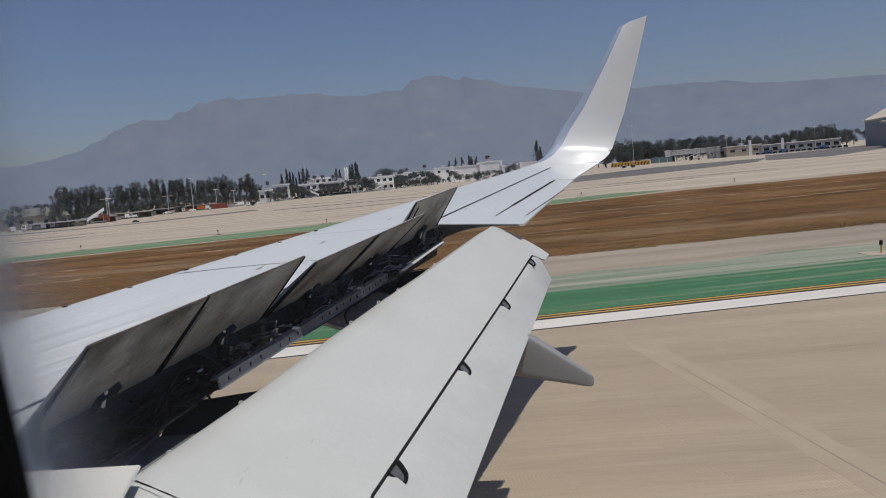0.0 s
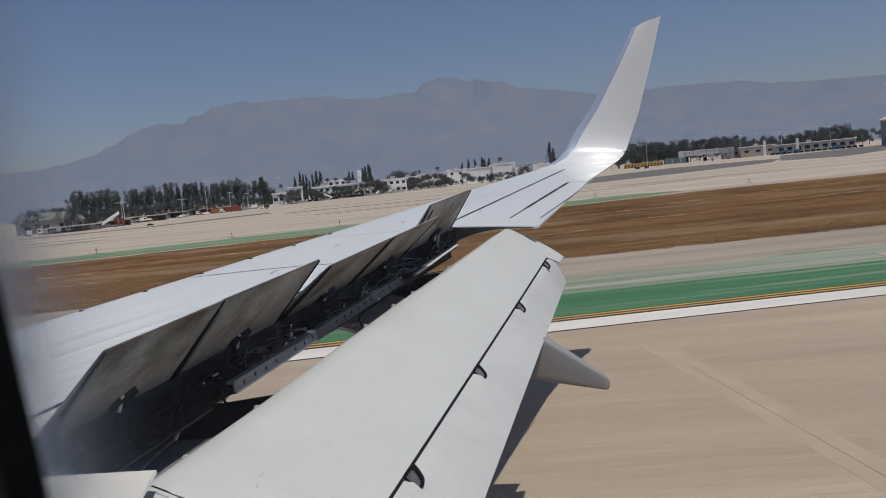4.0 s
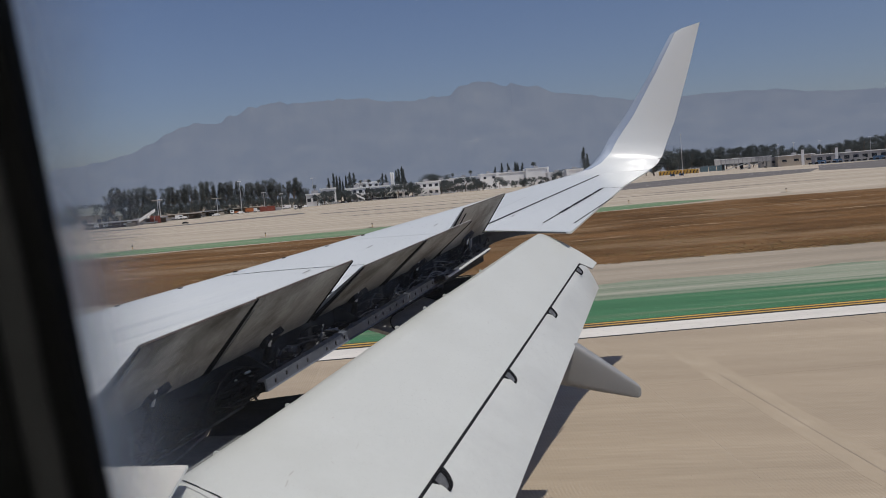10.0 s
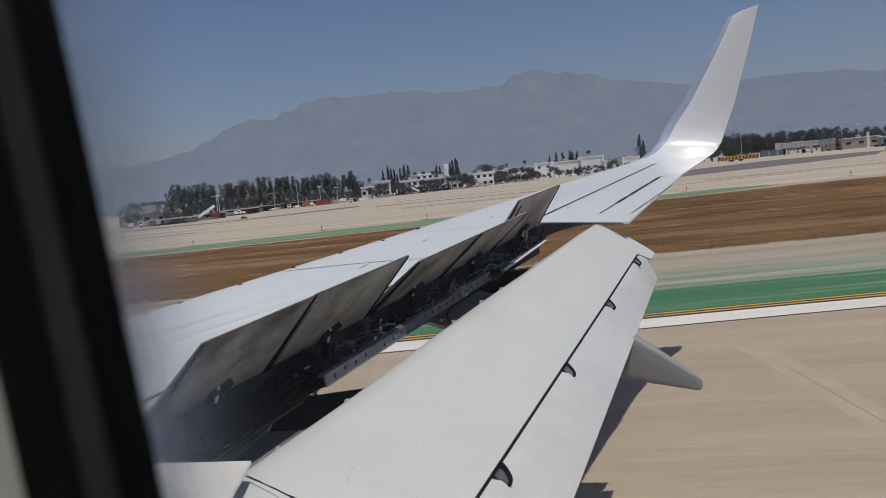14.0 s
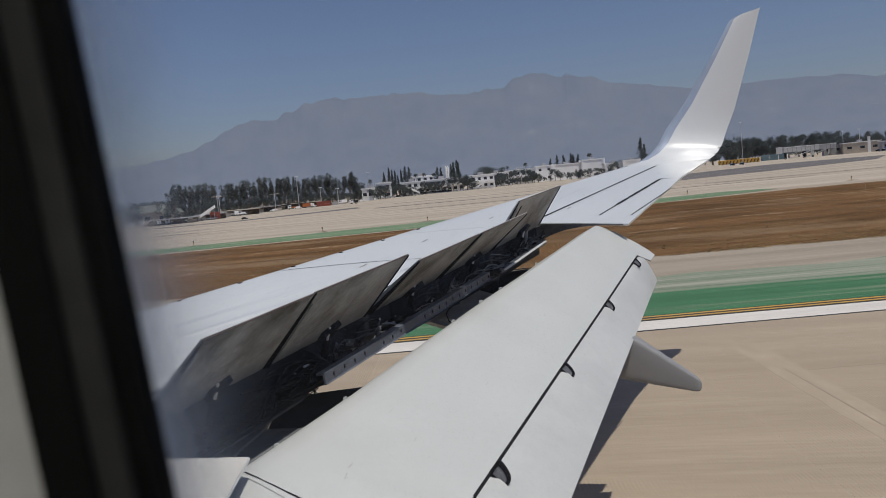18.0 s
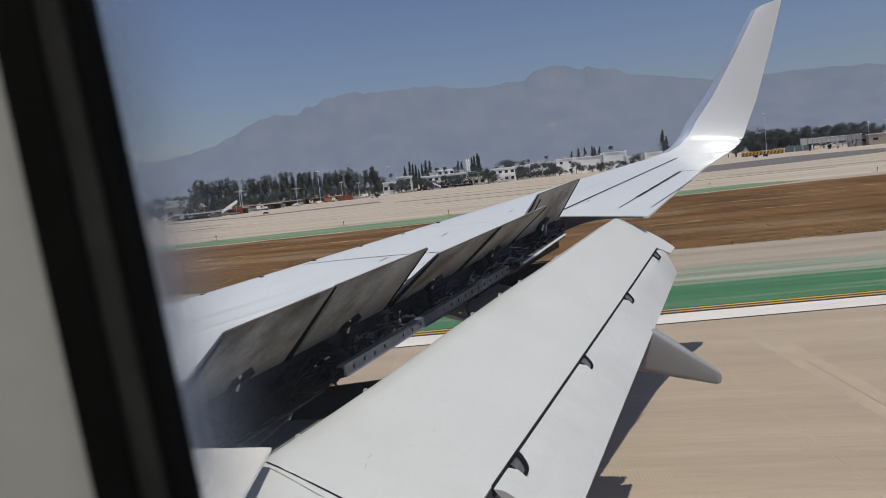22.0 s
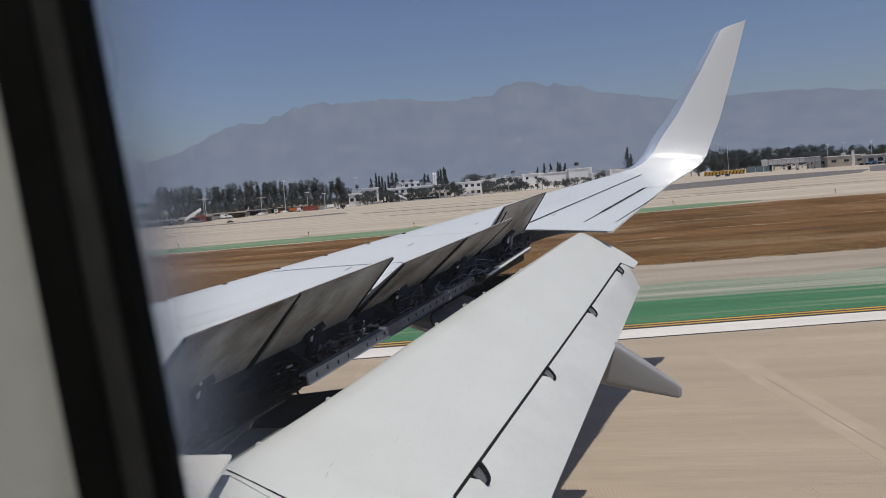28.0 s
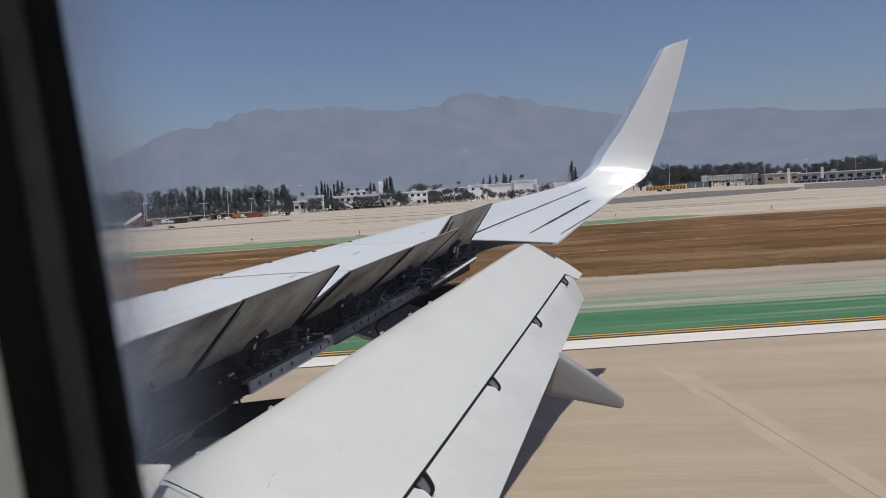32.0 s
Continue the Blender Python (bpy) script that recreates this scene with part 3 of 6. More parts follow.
# ---------- spoilers ----------
SPANS = ((4.18, 5.19, 41), (5.22, 6.36, 41.4), (6.44, 7.52, 35), (7.58, 8.66, 35), (8.74, 9.98, 49))
for y0, y1, up in SPANS:
    c0, c1 = Vector((hinge(y0), y0, wz(y0))), Vector((hinge(y1), y1, wz(y1)))
    ax = (c1 - c0).normalized()
    t0, t1 = y0 - 0.34, y1 - 0.32
    e0, e1 = Vector((spte(t0), t0, wz(t0))), Vector((spte(t1), t1, wz(t1)))
    if y0 < 4.3:
        e0 = e0.lerp(e1, 0.08)
    e0, e1 = c0.lerp(e0, 0.82), c1.lerp(e1, 0.82)
    rot = Matrix.Rotation(radians(-up), 3, ax)
    nrm = rot @ Vector((0, 0, 1))
    k0, k1 = c0 + rot @ (e0 - c0), c1 + rot @ (e1 - c1)
    off = 0.05
    top = [c0, c1, k1, k0]
    low = [c0 - nrm * off, c1 - nrm * off, k1 - nrm * 0.008, k0 - nrm * 0.008]
    sp = part("spoiler", mesh([p + Vector((0, 0, 0.004)) for p in top] + low, [(0, 1, 2, 3), (4, 7, 6, 5), (0, 4, 5, 1), (1, 5, 6, 2), (2, 6, 7, 3), (3, 7, 4, 0)]), M_SPOIL, plane, "raised spoiler panel with stained grey underside")
    skin = [p + nrm * 0.003 for p in (c0.lerp(c1, 0.004), c1, k1, k0)]
    part("spoiler_skin", mesh([p + Vector((0, 0, 0.004)) for p in skin] + [p - nrm * 0.002 for p in skin], [(0, 1, 2, 3), (4, 7, 6, 5), (0, 4, 5, 1), (1, 5, 6, 2), (2, 6, 7, 3), (3, 7, 4, 0)]), M_WING, sp, "light blue-grey upper skin")
    # hinge lug, short bright actuator rod, side seals and the worn lip
    m0, m1 = c0.lerp(c1, 0.46), c0.lerp(c1, 0.58)
    u0, u1 = (k0.lerp(k1, 0.46) - m0).normalized(), (k0.lerp(k1, 0.58) - m1).normalized()
    q = [m0 + u0 * 0.02 - nrm * 0.05, m1 + u1 * 0.02 - nrm * 0.05, m1 + u1 * 0.17 - nrm * 0.045, m0 + u0 * 0.10 - nrm * 0.045]
    lug = part("hinge_lug", mesh([p + nrm * 0.012 for p in q] + [p - nrm * 0.035 for p in q], [(0, 1, 2, 3), (4, 7, 6, 5), (0, 4, 5, 1), (1, 5, 6, 2), (2, 6, 7, 3), (3, 7, 4, 0)]), M_BAY, sp, "dark hinge lug at the panel foot")
    r0 = m0.lerp(m1, 0.3) + Vector((0.10, -0.06, 0.0))
    part("actuator_rod", rod(bmesh.new(), r0 + Vector((0, 0, -0.045)), r0 + Vector((0.025, 0.02, 0.05)), 0.010, 0.010, 8), M_BARE, lug, "bright steel actuator rod")
    part("actuator_body", rod(bmesh.new(), r0 + Vector((-0.06, -0.02, -0.26)), r0 + Vector((0, 0, -0.04)), 0.03, 0.024, 10), M_HOSE, lug)
    for q, w_ in ((0.004, 0.020), (0.996, 0.016)):
        a, b_ = c0.lerp(c1, q) - nrm * 0.045, k0.lerp(k1, q) - nrm * 0.010
        part("seal_strip", rod(bmesh.new(), a, b_, w_, 0.006, 6), M_SEAL, sp)
    # pale tube drawn in place of the side lip's highlight
    a, b_ = c0.lerp(c1, 0.03) - nrm * 0.06, k0.lerp(k1, 0.03) - nrm * 0.018
    part("lip_highlight_tube", rod(bmesh.new(), a.lerp(b_, 0.1), a.lerp(b_, 0.86), 0.006, 0.005, 6), M_FAIR, sp, "thin pale tube standing for the highlight along the panel lip")
    if up > 45:
        a, b_ = c0.lerp(c1, 0.12) - nrm * 0.05, k0.lerp(k1, 0.12) - nrm * 0.012
        part("slit", rod(bmesh.new(), a.lerp(b_, 0.35), a.lerp(b_, 0.86), 0.011, 0.007, 6), M_SEAL, sp)
    part("lip", rod(bmesh.new(), k0 - nrm * 0.004, k1 - nrm * 0.004, 0.004, 0.004, 6), M_LIP, sp, "dark worn trailing lip")

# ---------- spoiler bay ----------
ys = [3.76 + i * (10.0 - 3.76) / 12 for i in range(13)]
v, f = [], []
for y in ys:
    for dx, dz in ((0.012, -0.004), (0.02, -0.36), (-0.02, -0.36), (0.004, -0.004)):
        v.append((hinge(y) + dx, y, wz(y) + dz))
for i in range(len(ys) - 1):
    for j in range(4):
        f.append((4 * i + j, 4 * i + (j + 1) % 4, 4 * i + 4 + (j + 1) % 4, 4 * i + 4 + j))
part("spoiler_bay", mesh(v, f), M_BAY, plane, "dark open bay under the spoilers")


def beam_at(y):
    """Upper outer edge of the perforated beam."""
    return Vector((hinge(y) + 0.405 - 0.036 * (y - 5.2), y, wz(y) - 0.105))


y0, y1 = 5.22, 7.98
v = []
for y in (y0, y1):
    p = beam_at(y)
    for dx, dz in ((-0.055, 0.0), (0.0, 0.0), (0.004, -0.066), (0.014, -0.074), (-0.008, -0.078), (-0.012, -0.016), (-0.055, -0.014)):
        v.append((p.x + dx, y, p.z + dz))
bm = mesh(v, [tuple(range(7)), tuple(range(7, 14))[::-1]] + [(i, (i + 1) % 7, 7 + (i + 1) % 7, 7 + i) for i in range(7)])
beam = part("perforated_beam", bm, M_BEAM, plane, "blue-grey beam with a row of round holes")
rng = random.Random(8)
for i in range(21):
    if i in (4, 8, 9):
        continue
    y = y0 + 0.1 + i * 0.131
    p = beam_at(y)
    bm = bmesh.new()
    bmesh.ops.create_cone(bm, cap_ends=True, segments=10, radius1=0.015, radius2=0.015, depth=0.008, matrix=pose(p.x + 0.002, y, p.z - 0.034 + rng.uniform(-0.004, 0.004), 0, 90, 0) @ Matrix.Diagonal((1.0, 0.75, 1, 1)))
    part("hole", bm, M_DARK, beam)
for i in range(9):
    y = y0 + 0.16 + i * 0.31
    p = beam_at(y)
    bm = bmesh.new()
    bmesh.ops.create_cone(bm, cap_ends=True, segments=6, radius1=0.008, radius2=0.006, depth=0.008, matrix=Matrix.Translation((p.x - 0.03, y, p.z + 0.004)))
    part("bolt", bm, M_STEEL, beam)
v, w_ = [], []
for y, o in ((8.22, 0.345), (9.6, 0.245)):
    x, z = hinge(y) + o, wz(y) - 0.14
    v += [(x - 0.006, y, z), (x + 0.012, y, z - 0.004), (x + 0.014, y, z - 0.014), (x - 0.006, y, z - 0.012)]
    w_ += [(x - 0.075, y, z - 0.01), (x - 0.022, y, z - 0.005), (x - 0.022, y, z - 0.035), (x - 0.075, y, z - 0.05)]
SIX = [(0, 1, 2, 3), (4, 7, 6, 5), (0, 4, 5, 1), (1, 5, 6, 2), (2, 6, 7, 3), (3, 7, 4, 0)]
outer_beam = part("outer_beam", mesh(w_, SIX), M_BEAM, plane, "blue-grey beam with notches")
# flange painted white for its sunlit look
part("sunlit_flange", mesh(v, SIX), M_WINGLET, outer_beam, "pale sunlit flange")
for i in range(7):
    y = 8.32 + i * 0.19
    o = 0.345 - 0.0705 * (y - 8.22)
    x, z = hinge(y) + o - 0.048, wz(y) - 0.146
    part("notch", boxed((x - 0.014, y - 0.02, z - 0.02), (x + 0.014, y + 0.02, z + 0.002)), M_DARK, outer_beam)
bm = bmesh.new()
p = beam_at(8.05)
rod(bm, p + Vector((-0.05, -0.03, -0.03)), p + Vector((0.06, 0.05, -0.02)), 0.03, 0.026, 12)
part("beam_joint", bm, M_SEAL, plane, "black rubber-booted joint at the beam end", True)


def tube(pts, r, seg=5):
    bm = bmesh.new()
    rings = []
    for i, p in enumerate(pts):
        d = (pts[min(i + 1, len(pts) - 1)] - pts[max(i - 1, 0)]).normalized()
        sd = d.cross(Vector((0.2, 0.1, 1))).normalized()
        up = sd.cross(d)
        rings.append([tuple(p + sd * r * math.cos(6.2832 * k / seg) + up * r * math.sin(6.2832 * k / seg)) for k in range(seg)])
    bm.free()
    return loft(rings)


rng = random.Random(5)
for i in range(230):
    y = 3.9 + rng.random() * 5.9
    ln = rng.uniform(0.25, 1.1)
    o0, o1 = rng.uniform(0.05, 0.30), rng.uniform(0.05, 0.30)
    h0, h1 = rng.uniform(-0.34, -0.10), rng.uniform(-0.34, -0.10)
    amp, ph = rng.uniform(0.01, 0.07), rng.uniform(0, 6)
    pts = []
    for k in range(9):
        s = k / 8
        yy = min(y + ln * s, 9.85)
        rim = 0.39 - 0.036 * (yy - 5.2) if yy < 8.1 else 0.33 - 0.07 * (yy - 8.2)
        o = min(max(o0 + (o1 - o0) * s + amp * math.sin(ph + s * 5), 0.03), rim - 0.07)
        h = max(h0 + (h1 - h0) * s + amp * math.cos(ph + s * 6.5), -0.19 - (rim - o) * 0.42)
        pts.append(Vector((hinge(yy) + o, yy, wz(yy) + h)))
    k = rng.random() * (0.42 if y < 5.3 else 1.0)
    part("hydraulic_hose", tube(pts, rng.uniform(0.003, 0.009)), M_HOSE if k < 0.42 else (M_BAYG if k < 0.72 else M_STEEL), plane, "", True)
for i in range(54):
    # small bright fittings added to stand for glints on the lines
    y = 5.3 + rng.random() * 4.4
    x, z = hinge(y) + rng.uniform(0.08, 0.22), wz(y) + rng.uniform(-0.22, -0.10)
    d_ = Vector((rng.uniform(-0.02, 0.03), rng.uniform(0.02, 0.05), rng.uniform(-0.01, 0.03)))
    part("glint_fitting", rod(bmesh.new(), (x, y, z), Vector((x, y, z)) + d_, rng.uniform(0.005, 0.011), seg=7), rng.choice((M_STEEL, M_RIB, M_BARE, M_BEAM)), plane, "", True)
for i in range(46):
    y = 3.9 + rng.random() * 5.9
    x, z = hinge(y) + rng.uniform(0.04, 0.16), wz(y) + rng.uniform(-0.26, -0.12)
    s = rng.uniform(0.02, 0.05)
    bm = bmesh.new()
    if rng.random() < 0.5:
        rod(bm, (x, y - s, z), (x + s * 0.4, y + s, z + s * 0.5), s * 0.5, s * 0.4, 10)
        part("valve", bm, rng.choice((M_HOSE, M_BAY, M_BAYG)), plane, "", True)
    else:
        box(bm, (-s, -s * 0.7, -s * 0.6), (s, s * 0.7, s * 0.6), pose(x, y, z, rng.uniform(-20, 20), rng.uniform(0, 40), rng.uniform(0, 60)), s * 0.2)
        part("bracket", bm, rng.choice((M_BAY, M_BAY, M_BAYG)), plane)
for y in (4.35, 5.55, 6.75, 7.9, 9.1):
    # frilled wire bundle and hinge rib under each panel
    v = [(hinge(y) + dx, y + dy, wz(y) + dz) for dy in (-0.012, 0.012) for dx, dz in ((0.02, -0.02), (0.10, -0.05), (0.24, -0.14), (0.25, -0.18), (0.12, -0.22), (0.02, -0.34))]
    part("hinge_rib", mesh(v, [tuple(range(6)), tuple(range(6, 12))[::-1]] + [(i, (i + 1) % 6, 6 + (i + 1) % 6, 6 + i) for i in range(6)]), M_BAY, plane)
part("cable_loop", tube([Vector((-2.16 + 0.20 * k / 10, 5.50 + 0.03 * math.sin(k * 0.3), wz(5.5) - 0.33 + 0.075 * math.sin(math.pi * k / 10) ** 0.8)) for k in range(11)], 0.009, 6), M_HOSE, plane, "black cable loop", True)
part("drive_tube", rod(bmesh.new(), (-2.41, 3.9, wz(3.9) - 0.30), (-2.02, 5.38, wz(5.38) - 0.315), 0.019, seg=12), M_BEAM, plane, "blue-grey drive tube in the open bay")
cove = [(hinge(3.75) - 0.08, 3.75), (hinge(5.42) - 0.08, 5.42), (-2.15, 5.05), (-2.26, 3.75)]
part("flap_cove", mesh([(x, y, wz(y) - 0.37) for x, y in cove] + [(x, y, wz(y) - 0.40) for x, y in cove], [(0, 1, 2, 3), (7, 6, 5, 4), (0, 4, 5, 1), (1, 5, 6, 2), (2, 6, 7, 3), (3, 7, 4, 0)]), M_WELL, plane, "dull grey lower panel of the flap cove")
# dark sheet added to stand for the shade between cove and flap
seal = [(-2.152, 5.05), (-1.85, 5.05), (-2.02, 3.75), (-2.262, 3.75)]
part("cove_shade_sheet", mesh([(x, y, wz(y) - 0.385) for x, y in seal] + [(x, y, wz(y) - 0.41) for x, y in seal], [(0, 1, 2, 3), (7, 6, 5, 4), (0, 4, 5, 1), (1, 5, 6, 2), (2, 6, 7, 3), (3, 7, 4, 0)]), M_RIB, plane, "dark sheet added for the shade between the cove and the flap")
# near-black panel closing the gap below the beam's inner end
tb = [(-2.33, 5.80), (-1.76, 5.95), (-1.66, 6.10), (-1.60, 5.60), (-1.75, 5.1), (-2.2, 5.2)]
part("gap_panel", mesh([(x, y, wz(y) - 0.45) for x, y in tb] + [(x, y, wz(y) - 0.49) for x, y in tb], [tuple(range(6)), tuple(range(6, 12))[::-1]] + [(i, (i + 1) % 6, 6 + (i + 1) % 6, 6 + i) for i in range(6)]), M_BAY, plane, "dark panel below the inner end of the beam")

# ---------- flaps ----------
def flap_ring(a, b, nose, tail, n=9):
    """Section of a flap from its nose to its tail, bulged upwards."""
    a, b = Vector(a), Vector(b)
    d = b - a
    nv = Vector((-d.z, 0, d.x)).normalized()
    if nv.z < 0:
        nv = -nv
    top, low = [], []
    for i in range(n + 1):
        s = i / n
        bulge = nose * 1.1 * math.sqrt(min(1, s / 0.12)) * (1 - 0.15 * s) * (math.sin(math.pi * min(1, 0.30 + 0.70 * s)) ** 0.8 if s > 0 else 0)
        th = tail + nose * 1.6 * math.sqrt(min(1, s / 0.1)) * (1 - s) ** 0.8
        p = a + d * s + nv * bulge
        top.append(p)
        low.append(p - nv * (th if i else 0.0))
    return [tuple(p) for p in top + low[:0:-1]]


def lift(y):
    """Rise of the flap towards its outer end."""
    return min(max((y - 7.4) / 2.0, 0), 1) ** 1.5


def gapx(y):
    return -0.334 + 0.2 * (y - 6) + 0.055 * lift(y)


def gapz(y):
    return wz(y) - 0.40 + 0.08 * lift(y)


def tex(y):
    return -0.016 + 0.171 * (y - 6)


def flx(y):
    return -1.225 + 0.302 * (y - 6)


def nose_rise(y):
    """Extra height of the flap nose along the middle of the span."""
    return 0.064 * min(max((y - 4.7) / 2.1, 0), 1) - 0.022 * max(y - 8.3, 0)


def main_ring(y):
    g = y - 0.27
    return flap_ring((flx(y) - 0.02 + 0.03 * lift(y), y, wz(y) - 0.18 + 0.075 * lift(y) + nose_rise(y)), (gapx(g), g, gapz(g)), 0.095, 0.012)


FY = (2.2, 3.0, 3.8, 5, 6, 7, 7.77, 8.27, 8.67, 9.07, 9.37, 9.6)
fr = [main_ring(y) for y in FY]
fr += [flap_ring((-0.108, 9.65, 3.108), (0.528, 9.48, 2.738), 0.092, 0.012), flap_ring((-0.09, 9.665, 3.10), (0.572, 9.64, 2.768), 0.084, 0.012), flap_ring((-0.075, 9.68, 3.092), (0.59, 9.70, 2.775), 0.073, 0.012)]
flap = part("flap", loft(fr), M_FLAP, plane, "white extended trailing-edge flap with scuffs and rivet rows", True)
ar = [flap_ring((gapx(g) + 0.006, g, gapz(g) - 0.014), (tex(g - 0.05), g - 0.05, wz(g - 0.05) - 0.64), 0.022, 0.006) for g in (4.1, 5, 6, 7, 7.5, 8, 8.4, 8.8, 9.1, 9.3)]
ar += [flap_ring((gapx(9.42) + 0.02, 9.42, gapz(9.42) - 0.04), (tex(9.5), 9.5, wz(9.5) - 0.645), 0.02, 0.006)]
aft = part("aft_flap", loft(ar), M_AFT, plane, "white aft flap segment below a dark gap", True)
v, f = [], []
for k, y in enumerate((4.1, 5, 6, 7, 7.5, 8, 8.4, 8.8, 9.1, 9.32)):
    v += [(gapx(y) - 0.003, y, gapz(y) + 0.003), (gapx(y) + 0.007, y, gapz(y) - 0.003), (gapx(y) + 0.007, y, gapz(y) - 0.06), (gapx(y) - 0.003, y, gapz(y) - 0.05)]
    if k:
        f += [(4 * k - 4 + i, 4 * k - 4 + (i + 1) % 4, 4 * k + (i + 1) % 4, 4 * k + i) for i in range(4)]
part("flap_gap_seal", mesh(v, f + [(3, 2, 1, 0), (36, 37, 38, 39)]), M_SEAL, plane)
for y, s, hk in ((9.07, 0.85, 0.95), (7.64, 0.95, 1.0), (5.97, 1.0, 1.0), (4.36, 1.08, 1.3)):
    # a blunt fin standing across the gap: black rim round a grey web
    g0, cd, nd = Vector((gapx(y), y, gapz(y) + 0.004)), Vector((0.73, -0.36, -0.58)), Vector((0.58, 0.2, 0.79)).normalized()
    out_ = [(-0.003, -0.016), (0.004, 0.052), (0.014, 0.057), (0.034, 0.056), (0.059, 0.052), (0.088, 0.044), (0.104, 0.036), (0.111, 0.026), (0.110, -0.014)]
    in_ = [(0.016, 0.004), (0.017, 0.034), (0.022, 0.040), (0.036, 0.041), (0.058, 0.037), (0.078, 0.031), (0.088, 0.026), (0.092, 0.020), (0.092, 0.003)]
    n_ = len(out_)

    def fin(pts, off):
        return [g0 + cd * (a_ * s) + nd * (h_ * s * hk) + Vector((0, off, 0)) for a_, h_ in pts]

    v = fin(out_, -0.014) + fin(in_, -0.014) + fin(out_, 0.014) + fin(in_, 0.014)
    f = []
    for k in range(n_):
        q = (k + 1) % n_
        f += [(k, q, n_ + q, n_ + k), (2 * n_ + k, 3 * n_ + k, 3 * n_ + q, 2 * n_ + q), (k, 2 * n_ + k, 2 * n_ + q, q), (n_ + k, n_ + q, 3 * n_ + q, 3 * n_ + k)]
    br = part("flap_hinge_bracket", mesh(v, f), M_SEAL, plane, "black looped bracket across the flap gap")
    part("bracket_plate", mesh(fin(in_, -0.010) + fin(in_, 0.010), [tuple(range(n_)), tuple(range(n_, 2 * n_))[::-1]] + [(k, (k + 1) % n_, n_ + (k + 1) % n_, n_ + k) for k in range(n_)]), M_STEEL if hk > 0.9 else M_FAIR, br, "grey steel web")


for y in (4.25, 4.9, 6.35, 6.85, 7.25, 8.1):
    # small upright lugs along the flap nose
    p = Vector(main_ring(y)[0]) + Vector((0.012, 0, 0.012))
    v = [p + Vector((dx, dy, dz)) for dy in (-0.004, 0.004) for dx, dz in ((-0.012, -0.03), (-0.015, 0.000), (-0.010, 0.009), (0.002, 0.012), (0.014, 0.006), (0.024, -0.02))]
    part("nose_lug", mesh(v, [tuple(range(6)), tuple(range(6, 12))[::-1]] + [(i, (i + 1) % 6, 6 + (i + 1) % 6, 6 + i) for i in range(6)]), M_FLAP, flap)

FT = {}
for y_ in FY:
    FT[y_] = [Vector(p) for p in main_ring(y_)][:10]


def on_flap(y, s, lift=0.002):
    ks = sorted(FT)
    for a, b in zip(ks, ks[1:]):
        if a <= y <= b:
            t, u = (y - a) / (b - a), s * 9
            i = min(int(u), 8)
            p = FT[a][i].lerp(FT[a][i + 1], u - i)
            q = FT[b][i].lerp(FT[b][i + 1], u - i)
            return p.lerp(q, t) + Vector((0.3, 0, 0.95)) * lift


def flap_line(name, pts, w, material, label=""):
    v, f = [], []
    for i, (y, s) in enumerate(pts):
        p = on_flap(y, s, 0.0012)
        a, b = on_flap(*pts[max(i - 1, 0)]), on_flap(*pts[min(i + 1, len(pts) - 1)])
        d = (b - a).normalized()
        sd = d.cross(Vector((0.3, 0, 0.95))).normalized() * w / 2
        v += [p - sd, p + sd]
    f = [(2 * i, 2 * i + 1, 2 * i + 3, 2 * i + 2) for i in range(len(pts) - 1)]
    return part(name, mesh(v, f), material, flap, label)


flap_line("flap_seam", [(3.86 - 0.1 * math.sin(i / 11 * 2.2), 0.03 + 0.92 * i / 11) for i in range(12)], 0.014, M_SEAL)
flap_line("flap_seam_shadow", [(3.80 - 0.1 * math.sin(i / 11 * 2.2), 0.15 + 0.8 * i / 11) for i in range(12)], 0.007, M_FAIR)
rv, rf = [], []
for y0_, s0_, y1_, s1_, n_ in ((4.05, 0.5, 4.2, 0.95, 20), (4.45, 0.62, 4.55, 0.92, 9), (4.75, 0.6, 4.9, 0.95, 14), (5.3, 0.5, 5.42, 0.95, 12)):
    for k in range(n_):
        p = on_flap(y0_ + (y1_ - y0_) * k / n_, s0_ + (s1_ - s0_) * k / n_, 0.0015)
        i = len(rv)
        rv += [p + Vector((math.cos(a_) * 0.003, math.sin(a_) * 0.003, -math.cos(a_) * 0.0019)) for a_ in (0, 1.05, 2.09, 3.14, 4.19, 5.24)]
        rf.append(tuple(range(i, i + 6)))
part("rivets", mesh(rv, rf), M_BGREYR, flap, "rows of small flush rivets")["kind"] = "stuff"
rs = random.Random(9)
for k in range(15):
    y_, s_ = rs.uniform(3.9, 9.3), rs.uniform(0.2, 0.9)
    l_ = rs.uniform(0.01, 0.06)
    flap_line("scuff", [(y_, s_), (y_ + l_, s_ + rs.uniform(-0.02, 0.02))], rs.uniform(0.003, 0.009), M_SCUFF)


